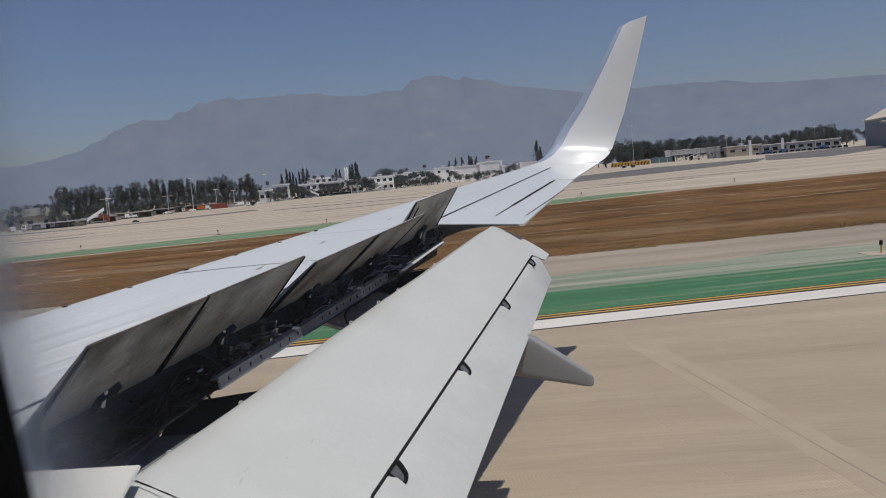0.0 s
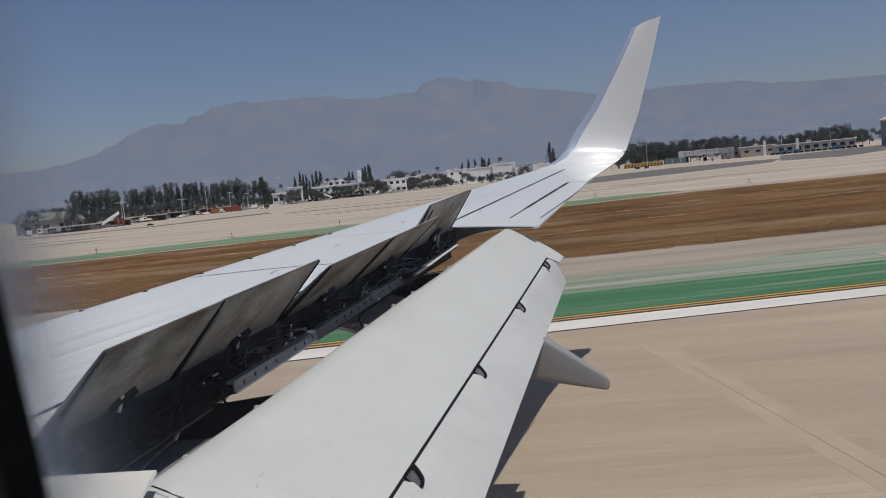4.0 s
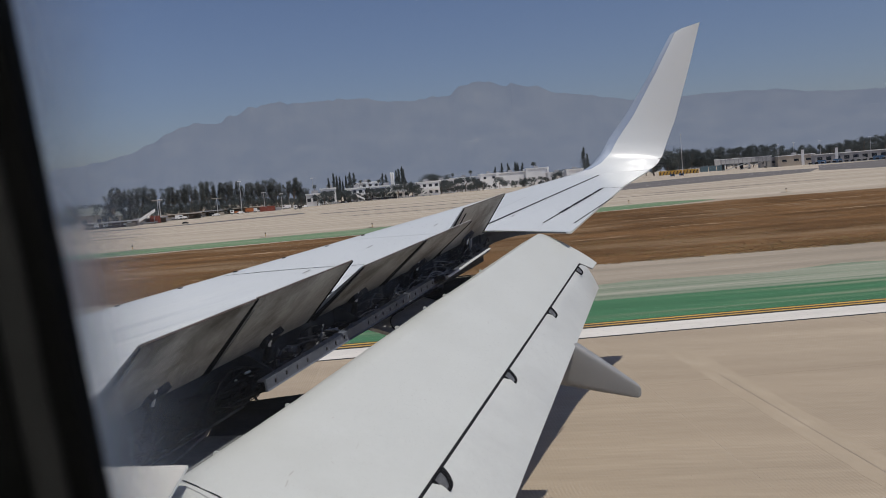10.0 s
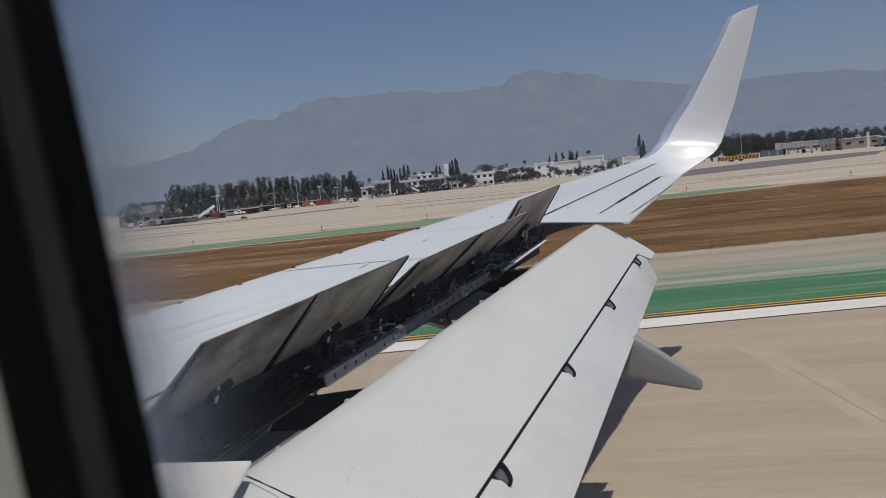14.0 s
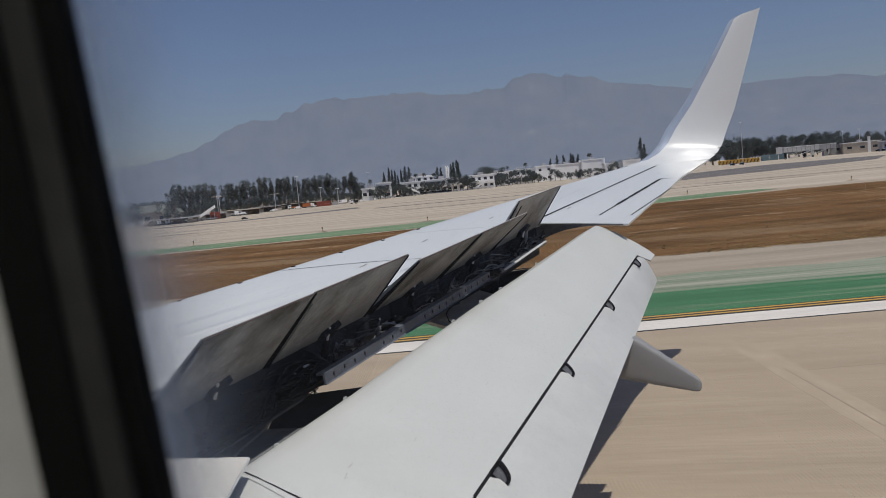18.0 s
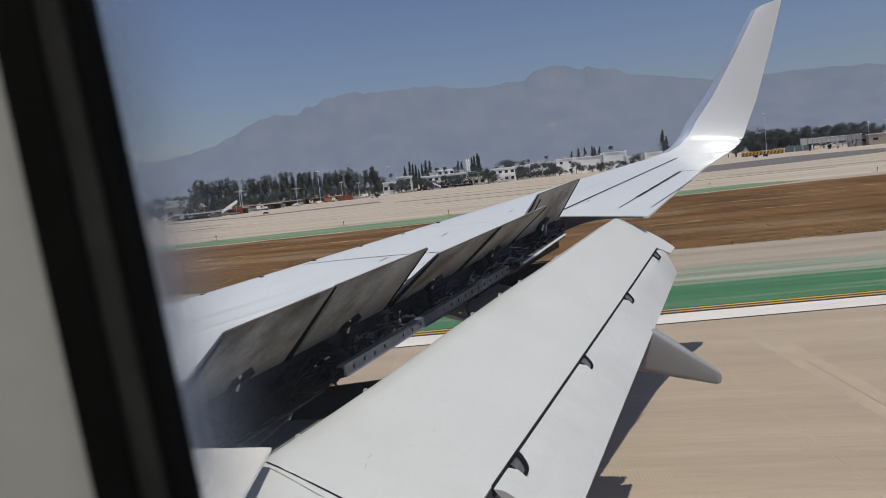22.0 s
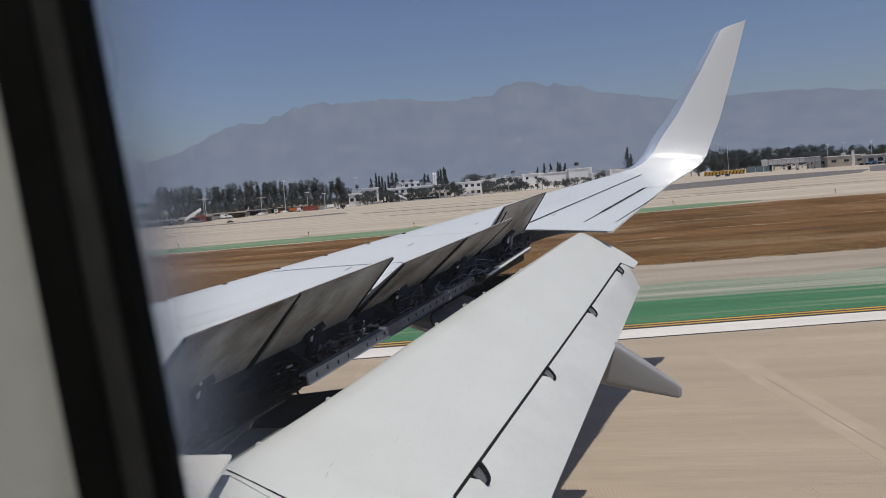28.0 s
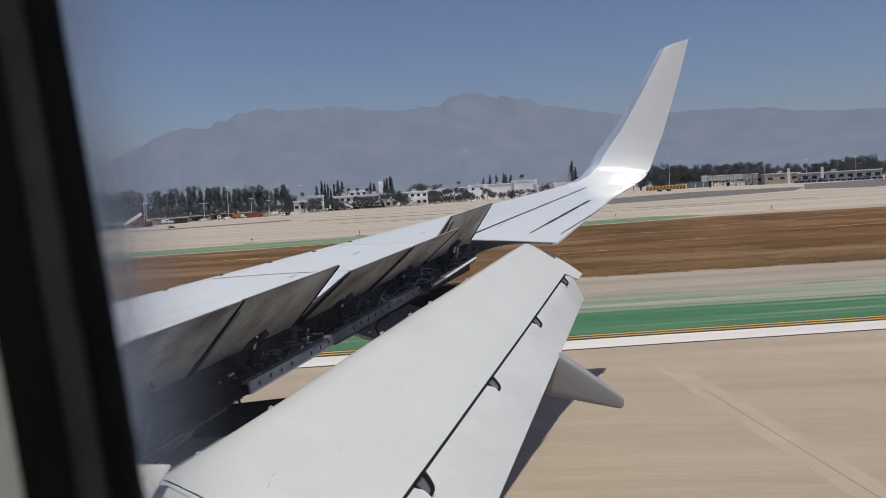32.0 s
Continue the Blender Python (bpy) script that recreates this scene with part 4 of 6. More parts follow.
def fairing(yc, dx, dz, w):
    """A boat-shaped fairing: deep flat sides, a narrow rounded top and a blunt rounded tip."""
    prof = ((-0.75, 2.40, 2.22, 0.8), (-0.5, 2.44, 2.10, 1.0), (-0.2, 2.42, 2.04, 1.0), (0.05, 2.38, 1.99, 1.0), (0.228, 2.325, 1.945, 0.95), (0.40, 2.193, 1.902, 0.82), (0.55, 2.075, 1.866, 0.70),
            (0.68, 1.973, 1.834, 0.58), (0.715, 1.944, 1.828, 0.53), (0.738, 1.922, 1.836, 0.45), (0.75, 1.900, 1.860, 0.28))
    rings = []
    for x, top, low, k in prof:
        ring = []
        for q in range(24):
            a = 2 * math.pi * q / 24
            cx, cz = math.cos(a), math.sin(a)
            e = 0.3 if cz > 0 else 0.15
            ring.append((x + dx, yc + w * k * math.copysign(abs(cx) ** e, cx), dz + (top + low) / 2 + (top - low) / 2 * math.copysign(abs(cz) ** 0.3, cz)))
        rings.append(ring)
    return loft(rings)


part("flap_track_fairing", fairing(7.46, 0.0, 0.0, 0.12), M_FAIR, plane, "grey boat-shaped flap track fairing", True)
part("flap_track_fairing", fairing(4.4, -1.35, -0.2, 0.12), M_FAIR, plane, "grey boat-shaped flap track fairing", True)


def lower_panel(name, pts, dz, thick, material, label):
    n = len(pts)
    v = [(x, y, wz(y) - dz) for x, y in pts] + [(x, y, wz(y) - dz - thick) for x, y in pts]
    return part(name, mesh(v, [tuple(range(n)), tuple(range(n, 2 * n))[::-1]] + [(i, (i + 1) % n, n + (i + 1) % n, n + i) for i in range(n)]), material, plane, label)


cp = lower_panel("cove_panel", [(-1.68, 7.67), (-1.352, 8.93), (-0.987, 8.56), (-0.884, 8.03), (-1.0, 7.3), (-1.18, 7.08), (-1.376, 7.34)], 0.42, 0.03, M_COVE, "dull grey lower panel between beam and flap")
part("seal_ring", tube([Vector((x, y, wz(y) - 0.412)) for x, y in ((-1.36, 8.12), (-1.406, 8.03), (-1.43, 7.89), (-1.428, 7.78), (-1.416, 7.68), (-1.363, 7.48), (-1.30, 7.37))], 0.006, 6), M_SEAL, cp, "black curved seal")
wl = lower_panel("track_pocket", [(-1.278, 8.69), (-1.245, 9.31), (-1.126, 9.36), (-0.795, 9.44), (-0.60, 9.2), (-0.737, 8.75), (-0.951, 8.29)], 0.408, 0.02, M_BAY, "dark pocket round the outer flap track")
part("roller", rod(bmesh.new(), (-1.10, 8.80, 2.70), (-1.07, 8.74, 2.76), 0.05, 0.046, 18), M_BEAM, wl, "blue-grey track roller", True)
part("pocket_edge", tube([Vector((x, y, wz(y) - 0.40)) for x, y in ((-1.245, 9.31), (-1.126, 9.365), (-0.95, 9.41), (-0.795, 9.44), (-0.62, 9.45))], 0.007, 6), M_LIP, wl)
for x, y, z0, z1, rr in ((-0.804, 9.626, 2.976, 3.24, 0.017), (-0.835, 9.62, 2.99, 3.2, 0.008), (-0.89, 10.0, 3.015, 3.17, 0.012)):
    st = part("strut", rod(bmesh.new(), (x, y, z0), (x + 0.03, y, z1), rr, rr, 10), M_POLE, plane, "pale steel strut in the outer bay", True)

# darker undersides, out of view, so less light bounces into the wing's shadow
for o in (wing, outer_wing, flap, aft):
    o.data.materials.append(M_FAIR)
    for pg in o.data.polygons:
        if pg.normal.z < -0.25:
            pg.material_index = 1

# ---------- cabin window ----------
WY = 0.24


def hole_ring(w0, w1, h0, h1, r, n=8):
    pts = []
    for cx, cz, a0 in ((w1 - r, h1 - r, 0), (w0 + r, h1 - r, 90), (w0 + r, h0 + r, 180), (w1 - r, h0 + r, 270)):
        for i in range(n + 1):
            a = radians(a0 + 90 * i / n)
            pts.append((cx + r * math.cos(a), cz + r * math.sin(a)))
    return pts


def ring_slab(outer, inner, y0, y1):
    n = len(inner)
    v = [(x, y0, z) for x, z in outer] + [(x, y0, z) for x, z in inner] + [(x, y1, z) for x, z in outer] + [(x, y1, z) for x, z in inner]
    f = []
    for i in range(n):
        j = (i + 1) % n
        f += [(i, j, n + j, n + i), (2 * n + i, 3 * n + i, 3 * n + j, 2 * n + j), (n + i, n + j, 3 * n + j, 3 * n + i), (i, 2 * n + i, 2 * n + j, j)]
    return mesh(v, f)


WIN = pose(-0.151, WY, 3.765, 0, -5.5, 0)
inner = hole_ring(0.0, 0.36, -0.27, 0.23, 0.13)
lip = hole_ring(-0.0065, 0.3665, -0.2765, 0.2365, 0.135)
step = hole_ring(-0.0155, 0.3755, -0.2855, 0.2455, 0.143)
mid = hole_ring(-0.0305, 0.3905, -0.3005, 0.2605, 0.154)
tr_ = radians(-5.5)
outer = [(x * math.cos(tr_) - z * math.sin(tr_), x * math.sin(tr_) + z * math.cos(tr_)) for x, z in hole_ring(-8.8, 7.1, -1.05, 0.42, 0.01)]
fus = part("fuselage_side", ring_slab(outer, mid, -0.006, 0.0), M_LINER, plane, "pale grey cabin side wall round a window")
gas = part("window_gasket", ring_slab(mid, step, -0.012, 0.0), M_RUBBER, plane, "black rubber window surround", True)
gas3 = part("window_reveal", ring_slab(step, lip, -0.010, 0.0), M_REVEAL, plane, "dark grey reveal between the black seals", True)
gas2 = part("window_frame", ring_slab(lip, inner, -0.008, 0.0), M_RUBBER, plane, "black inner window seal", True)
M_PANE = bpy.data.materials.new("hazy_window_acrylic")
M_PANE.use_nodes = True
pn, pk = M_PANE.node_tree.nodes, M_PANE.node_tree.links
pt, pd, pm = pn.new("ShaderNodeBsdfTransparent"), pn.new("ShaderNodeBsdfDiffuse"), pn.new("ShaderNodeMixShader")
pd.inputs[0].default_value = (0.72, 0.80, 0.92, 1)
pm.inputs[0].default_value = 0.008
pk.new(pt.outputs[0], pm.inputs[1])
pk.new(pd.outputs[0], pm.inputs[2])
# crazed, milky rim of the acrylic
px, ps = pn.new("ShaderNodeTexCoord"), pn.new("ShaderNodeSeparateXYZ")
pr, pz, pp = pn.new("ShaderNodeMapRange"), pn.new("ShaderNodeTexNoise"), pn.new("ShaderNodeMath")
pw, pl, p2 = pn.new("ShaderNodeMath"), pn.new("ShaderNodeBsdfTranslucent"), pn.new("ShaderNodeMixShader")
pr.inputs[1].default_value, pr.inputs[2].default_value = 0.036, -0.004
pr.inputs[3].default_value, pr.inputs[4].default_value = 0.0, 1.0
pz.inputs["Scale"].default_value, pz.inputs["Detail"].default_value = 22, 4
pw.operation, pp.operation = "POWER", "MULTIPLY"
pw.inputs[1].default_value = 2.3
pl.inputs[0].default_value = (0.43, 0.49, 0.56, 1)
pk.new(px.outputs["Object"], ps.inputs[0])
pk.new(px.outputs["Object"], pz.inputs["Vector"])
pk.new(ps.outputs[0], pr.inputs[0])
pk.new(pr.outputs[0], pw.inputs[0])
pk.new(pw.outputs[0], pp.inputs[0])
pk.new(pz.outputs[0], pp.inputs[1])
pk.new(pp.outputs[0], p2.inputs[0])
pk.new(pm.outputs[0], p2.inputs[1])
pk.new(pl.outputs[0], p2.inputs[2])
pk.new(p2.outputs[0], pn["Material Output"].inputs[0])
m_ = len(mid)
pane = part("window_pane", mesh([(x, 0.004, z) for x, z in mid] + [(x, 0.010, z) for x, z in mid], [tuple(range(m_)), tuple(range(m_, 2 * m_))[::-1]] + [(k, (k + 1) % m_, m_ + (k + 1) % m_, m_ + k) for k in range(m_)]), M_PANE, plane, "clear slightly hazy acrylic window pane")
pane.visible_shadow = False
for o in (fus, gas, gas2, gas3, pane):
    o.matrix_basis = WIN

# fuselage crown over the seats, and the main gear
arc = [(-1.62 + 1.9 * math.cos(radians(a)), 3.35 + 1.9 * math.sin(radians(a))) for a in range(24, 343, 9)]
v = [(x, y, z) for x in (-9.0, 7.0) for y, z in arc] + [(x, y + (y + 1.62) * 0.03, z + (z - 3.35) * 0.03) for x in (-9.0, 7.0) for y, z in arc]
n = len(arc)
fc = []
for o in (0, 2 * n):
    fc += [(o + i, o + i + 1, o + n + i + 1, o + n + i) for i in range(n - 1)]
for i in range(n - 1):
    fc += [(i, i + 1, 2 * n + i + 1, 2 * n + i), (n + i, n + i + 1, 3 * n + i + 1, 3 * n + i)]
fc += [(0, n, 3 * n, 2 * n), (n - 1, 2 * n - 1, 4 * n - 1, 3 * n - 1)]
part("fuselage_crown", mesh(v, fc), M_WINGLET, plane, "white curved fuselage skin over the cabin", True)
for x in (-9.0, 7.0):
    cap = [(y, z) for y, z in arc]
    part("cabin_bulkhead", mesh([(x, y, z) for y, z in cap] + [(x + (0.02 if x < 0 else -0.02), y, z) for y, z in cap], [tuple(range(n)), tuple(range(n, 2 * n))[::-1]] + [(i, (i + 1) % n, n + (i + 1) % n, n + i) for i in range(n)]), M_LINER, plane, "plain grey wall closing the cabin")
# unseen fill panel, added to brighten the liner round the window
M_GLOW = bpy.data.materials.new("cabin_fill_glow")
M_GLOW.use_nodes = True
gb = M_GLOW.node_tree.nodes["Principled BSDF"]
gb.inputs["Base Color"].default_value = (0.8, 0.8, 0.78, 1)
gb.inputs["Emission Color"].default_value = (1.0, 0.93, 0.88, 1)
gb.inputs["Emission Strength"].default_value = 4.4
part("cabin_fill_panel", boxed((-2.2, -0.75, 4.62), (2.2, -0.5, 4.65)), M_GLOW, plane, "unseen glowing panel added to brighten the cabin wall")
leg = part("gear_leg", rod(bmesh.new(), (-1.9, 1.1, 0.55), (-1.9, 1.1, 2.1), 0.1, 0.13, 12), M_STEEL, plane)
for y in (0.85, 1.35):
    w_ = part("gear_wheel", rod(bmesh.new(), (-1.9, y - 0.17, 0.55), (-1.9, y + 0.17, 0.55), 0.562, 0.562, 28), M_TYRE, leg)

# ---------- distance ----------
def at(az, dist, z=0.0):
    """A place at a bearing (degrees from straight outboard towards the tail) and a distance."""
    a = radians(az)
    return Vector((dist * math.sin(a), dist * math.cos(a), z))


def facing(az, dist, turn=0.0, size=1.0):
    """A pose on the lower apron, turned towards the runway."""
    p = at(az, dist * FAR_K)
    return pose(p.x, p.y, FAR_Z + 0.004, 0, 0, -az + turn) @ Matrix.Scale(size, 4)


# distance haze imitated by a blue-grey glow of the mountain material
M_HAZE = bpy.data.materials.new("mountain_haze_glow")
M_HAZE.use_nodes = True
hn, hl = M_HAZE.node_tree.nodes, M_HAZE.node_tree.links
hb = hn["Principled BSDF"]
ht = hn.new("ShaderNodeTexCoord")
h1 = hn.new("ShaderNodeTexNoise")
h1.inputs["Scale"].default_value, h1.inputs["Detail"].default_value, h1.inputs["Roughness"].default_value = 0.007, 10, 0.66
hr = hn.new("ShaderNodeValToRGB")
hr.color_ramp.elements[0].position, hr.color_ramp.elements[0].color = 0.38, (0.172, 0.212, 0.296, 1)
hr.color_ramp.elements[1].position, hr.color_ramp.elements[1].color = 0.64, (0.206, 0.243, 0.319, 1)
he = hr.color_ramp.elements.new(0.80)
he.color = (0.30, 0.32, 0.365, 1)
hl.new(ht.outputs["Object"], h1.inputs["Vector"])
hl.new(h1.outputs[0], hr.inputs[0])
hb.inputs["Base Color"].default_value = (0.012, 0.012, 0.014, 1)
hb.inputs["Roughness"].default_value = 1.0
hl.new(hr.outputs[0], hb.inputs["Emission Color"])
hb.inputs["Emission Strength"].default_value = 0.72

RIDGE = [(-60, .03), (-44, .040), (-34, .047), (-29.0, .0513), (-27.4, .0556), (-25.7, .0623), (-24.3, .0731), (-23.4, .0821), (-22.5, .0874), (-21.6, .0915), (-20.2, .0905), (-19.3, .0980), (-18.0, .1055),
         (-16.8, .1093), (-14.6, .1076), (-12.4, .1083), (-10.9, .1078), (-9.1, .1017), (-7.4, .1021), (-5.4, .1035), (-4.4, .1133), (-3.2, .1173), (-1.8, .1108), (0.5, .1062), (1.8, .0961), (3.4, .0916), (5.2, .0854),
         (6.5, .0806), (10.2, .0796), (12.4, .0791), (15.4, .0757), (17.3, .0700), (19.1, .0672), (21.1, .0655), (26, .062), (34, .053), (44, .044), (60, .03)]


def ridge_at(az):
    for (a, h), (b, k) in zip(RIDGE, RIDGE[1:]):
        if a <= az <= b:
            s = (az - a) / (b - a)
            return h + (k - h) * s * s * (3 - 2 * s)
    return 0.03


def mountains(dist, share, seed, rough):
    v, f = [], []
    n, rows = 420, 12
    for i in range(n + 1):
        az = -60 + 120 * i / n
        h = ridge_at(az) * share
        h *= 1 + rough * noise.fractal(Vector((az * 1.5, seed, 0)), 0.8, 2.1, 6)
        for j in range(rows + 1):
            s = j / rows
            wob = 90 * noise.fractal(Vector((az * 0.5, s * 4, seed)), 0.9, 2.0, 5)
            d = dist - 900 * (1 - s) ** 1.2 + wob * (1 - s)
            p = at(az, d)
            v.append((p.x, p.y, -4 + (d * h + 4) * s ** 1.25))
    for i in range(n):
        for j in range(rows):
            k = i * (rows + 1) + j
            f.append((k, k + rows + 1, k + rows + 2, k + 1))
    return mesh(v, f)


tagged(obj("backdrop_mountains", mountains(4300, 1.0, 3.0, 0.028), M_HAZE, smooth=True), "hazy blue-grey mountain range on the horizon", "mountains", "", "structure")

# ---------- trees ----------
def leaf_cloud(bm, centre, radius, count, size, rng, flat=1.0):
    for _ in range(count):
        d = Vector((rng.gauss(0, 1), rng.gauss(0, 1), rng.gauss(0, 1)))
        d = d.normalized() * radius * rng.random() ** 0.4
        p = centre + Vector((d.x, d.y, d.z * flat))
        m = pose(p.x, p.y, p.z, rng.uniform(0, 360), rng.uniform(0, 360), rng.uniform(0, 360))
        s = size * rng.uniform(0.6, 1.3)
        q = [m @ Vector(c) for c in ((-s, -s * 0.4, 0), (s * 0.2, -s * 0.6, 0.1 * s), (s, 0.1 * s, 0), (0.1 * s, s * 0.6, -0.1 * s))]
        bm.faces.new([bm.verts.new(c) for c in q])


def eucalyptus(seed, h):
    rng = random.Random(seed)
    e = thing("eucalyptus_tree", "tall ragged dark green eucalyptus with gaps in the crown", "tree", "trees along the apron")
    bm = bmesh.new()
    tops = []
    rod(bm, (0, 0, 0), (0.2, 0.1, h * 0.3), 0.35, 0.25, 7)
    for k in range(7):
        a, q = rng.uniform(0, 6.28), rng.uniform(0.03, 0.2)
        top = Vector((math.cos(a) * h * q, math.sin(a) * h * q, h * rng.uniform(0.55, 0.97)))
        rod(bm, (0.2, 0.1, h * rng.uniform(0.2, 0.3)), top, 0.17, 0.04, 5)
        tops.append(top)
    part("trunk", bm, M_BARK, e, "pale bark trunk with forked limbs")
    bm = bmesh.new()
    for t in tops:
        for k in range(4):
            c = Vector((t.x, t.y, 0)) * rng.uniform(0.8, 1.1) + Vector((rng.uniform(-0.5, 0.5), rng.uniform(-0.5, 0.5), t.z * (1.0 - 0.12 * k)))
            leaf_cloud(bm, c, h * rng.uniform(0.04, 0.08), 100, 0.19, rng, 1.2)
    for k in range(6):
        leaf_cloud(bm, Vector((rng.uniform(-1, 1) * h * 0.22, rng.uniform(-1, 1) * h * 0.26, h * rng.uniform(0.06, 0.3))), h * 0.10, 75, 0.22, rng)
    part("crown", bm, M_LEAF2, e)
    return e


def conifer(seed, h, w, label="dark green columnar cypress tree"):
    rng = random.Random(seed)
    e = thing("cypress_tree", label, "tree", "columnar trees by the buildings")
    part("trunk", rod(bmesh.new(), (0, 0, 0), (0, 0, h * 0.9), 0.25, 0.05, 7), M_BARK, e)
    bm = bmesh.new()
    for k in range(26):
        s = k / 25
        z = h * (0.12 + 0.86 * s)
        r = w * (1 - s) ** 0.7 * rng.uniform(0.55, 1.15) * min(1, 0.5 + s * 3)
        a = rng.uniform(0, 6.28)
        leaf_cloud(bm, Vector((math.cos(a) * r * 0.45, math.sin(a) * r * 0.45, z)), r * 0.7 + 0.2, 60, 0.24, rng, 0.8)
    part("crown", bm, M_LEAF, e)
    return e


def palm(seed, h):
    rng = random.Random(seed)
    e = thing("palm_tree", "slender fan palm with a small round crown", "tree", "palms by the buildings")
    part("trunk", rod(bmesh.new(), (0, 0, 0), (0.1, 0, h), 0.22, 0.15, 7), M_BARK, e)
    bm = bmesh.new()
    for k in range(46):
        a, t = rng.uniform(0, 6.28), rng.uniform(-0.9, 1.2)
        d = Vector((math.cos(a) * math.cos(t), math.sin(a) * math.cos(t), math.sin(t)))
        q = Vector((-d.y, d.x, 0)) * 0.28
        p0 = Vector((0.1, 0, h))
        p1, p2 = p0 + d * 0.9, p0 + d * 1.5 - Vector((0, 0, 0.35))
        vs = [bm.verts.new(c) for c in (p0, p1 + q, p2, p1 - q)]
        bm.faces.new(vs)
    part("fronds", bm, M_LEAF2, e)
    return e


def shrub(seed, h, leaf=0.2, count=90):
    rng = random.Random(seed)
    e = thing("round_tree", "broad dark green leafy tree", "tree", "broad trees by the buildings")
    bm = bmesh.new()
    rod(bm, (0, 0, 0), (0, 0, h * 0.5), 0.2, 0.12, 6)
    for k in range(3):
        rod(bm, (0, 0, h * 0.35), (rng.uniform(-1, 1) * h * 0.25, rng.uniform(-1, 1) * h * 0.25, h * 0.75), 0.1, 0.04, 5)
    part("trunk", bm, M_BARK, e)
    bm = bmesh.new()
    for k in range(15):
        leaf_cloud(bm, Vector((rng.uniform(-1, 1) * h * 0.36, rng.uniform(-1, 1) * h * 0.36, h * rng.uniform(0.25, 0.85))), h * rng.uniform(0.11, 0.2), count, leaf, rng)
    part("crown", bm, M_LEAF, e)
    return e


rng = random.Random(11)
EUC = [eucalyptus(s, 15) for s in range(5)]
CON = [conifer(s + 20, 13, 1.5) for s in range(3)]
PIN = [conifer(s + 40, 15, 3.0, "tall dark pine with a broad ragged crown") for s in range(2)]
PAL = [palm(s + 60, 11) for s in range(2)]
SHR = [shrub(s + 80, 7) for s in range(4)]
BRD = [shrub(s + 90, 7, 0.17, 130) for s in range(4)]
FIRST = set()


def plant(kinds, az, dist, s=1.0):
    k = rng.choice(kinds)
    m = facing(az, dist, rng.uniform(0, 360))
    if k.name not in FIRST:
        FIRST.add(k.name)
        k.matrix_basis = m @ Matrix.Scale(s * FAR_K, 4)
        return k
    c = copy_thing(k, m)
    q = s * FAR_K
    c.scale = (q * rng.uniform(0.9, 1.12), q * rng.uniform(0.9, 1.12), q)
    return c


# eucalyptus row behind the sheds: bearing, distance, height
for az, d, h in ((-27.06, 244, 9.8), (-26.7, 264, 10.2), (-26.4, 264, 10.4), (-26.05, 264, 9.6), (-25.71, 264, 10.2), (-25.37, 265, 10.4), (-24.79, 271, 9.7), (-24.41, 295, 10.4), (-23.67, 303, 10.3), (-23.39, 303, 10.6), (-23.01, 304, 10.8)):
    plant(EUC, az, d, h / 14.6)
for az, d, h in ((-22.69, 305, 11.3), (-22.36, 305, 10.4), (-21.78, 308, 10.1), (-21.55, 328, 12.0), (-21.26, 327, 12.3), (-20.94, 328, 10.3), (-20.58, 329, 11.2), (-20.17, 329, 12.7), (-19.79, 326, 11.6), (-19.38, 324, 11.0), (-18.96, 341, 10.8)):
    plant(EUC, az, d, h / 14.6)
for az, d, h in ((-18.5, 338, 10.5), (-18.12, 336, 11.6), (-17.73, 336, 11.4), (-17.4, 336, 11.9), (-17.08, 336, 11.5), (-16.71, 356, 10.0), (-16.3, 356, 10.7), (-15.92, 357, 11.9), (-15.64, 359, 11.4), (-15.4, 360, 8.1), (-15.11, 362, 7.5)):
    plant(EUC, az, d, h / 14.6)
for k in range(44):
    az = -27.1 + k * 0.275 + rng.uniform(-0.1, 0.1)
    plant(SHR if k % 3 else EUC, az, 256 + (az + 27) * 7.5 + rng.uniform(-6, 10), rng.uniform(0.55, 0.85) * (0.6 if k % 3 == 0 else 1.0))
# cypresses, pines and palms by the white buildings
for az, d, h in ((-13.59, 372, 11.1), (-13.24, 378, 13.0), (-13.03, 382, 12.0), (-12.85, 384, 11.5), (-12.66, 385, 9.4), (-12.44, 387, 11.8), (-9.13, 409, 12.9), (-8.97, 409, 13.6), (-8.73, 409, 14.5), (-8.63, 410, 13.4)):
    plant(CON, az, d, h / 12.9)
for az, d, h in ((-12.17, 407, 13.7), (-11.91, 408, 13.3), (-10.03, 422, 12.3), (-9.81, 423, 11.9), (3.24, 476, 18.7), (3.45, 473, 15.2), (-2.57, 521, 13.0), (-2.14, 520, 14.7), (-1.73, 519, 14.4), (-1.25, 517, 15.0), (-1.1, 517, 14.2), (-0.77, 515, 14.0)):
    plant(PIN, az, d, h / 14.8)
for az, d, h in ((-14.51, 362, 8.6), (-11.47, 399, 9.8), (-10.95, 403, 9.8), (-10.32, 408, 9.5), (-4.21, 494, 11.7), (-5.42, 483, 10.8), (-0.03, 501, 13.8), (-11.15, 378, 5.7), (-10.64, 380, 5.2)):
    plant(PAL, az, d, h / 12.0)
for az, d, h in ((-7.02, 452, 11.0), (-6.17, 481, 10.3), (-6.55, 468, 9.8), (2.36, 497, 8.5), (1.62, 486, 8.0), (2.73, 492, 8.8), (-14.42, 344, 4.7), (-13.96, 352, 5.4), (-13.6, 358, 4.8), (-12.27, 370, 5.4), (-10.88, 380, 6.0), (-10.41, 383, 5.2), (-9.97, 386, 4.8), (-9.08, 391, 6.6), (-8.43, 390, 7.8), (-8.14, 390, 7.1)):
    plant(SHR, az, d, h / 6.8)
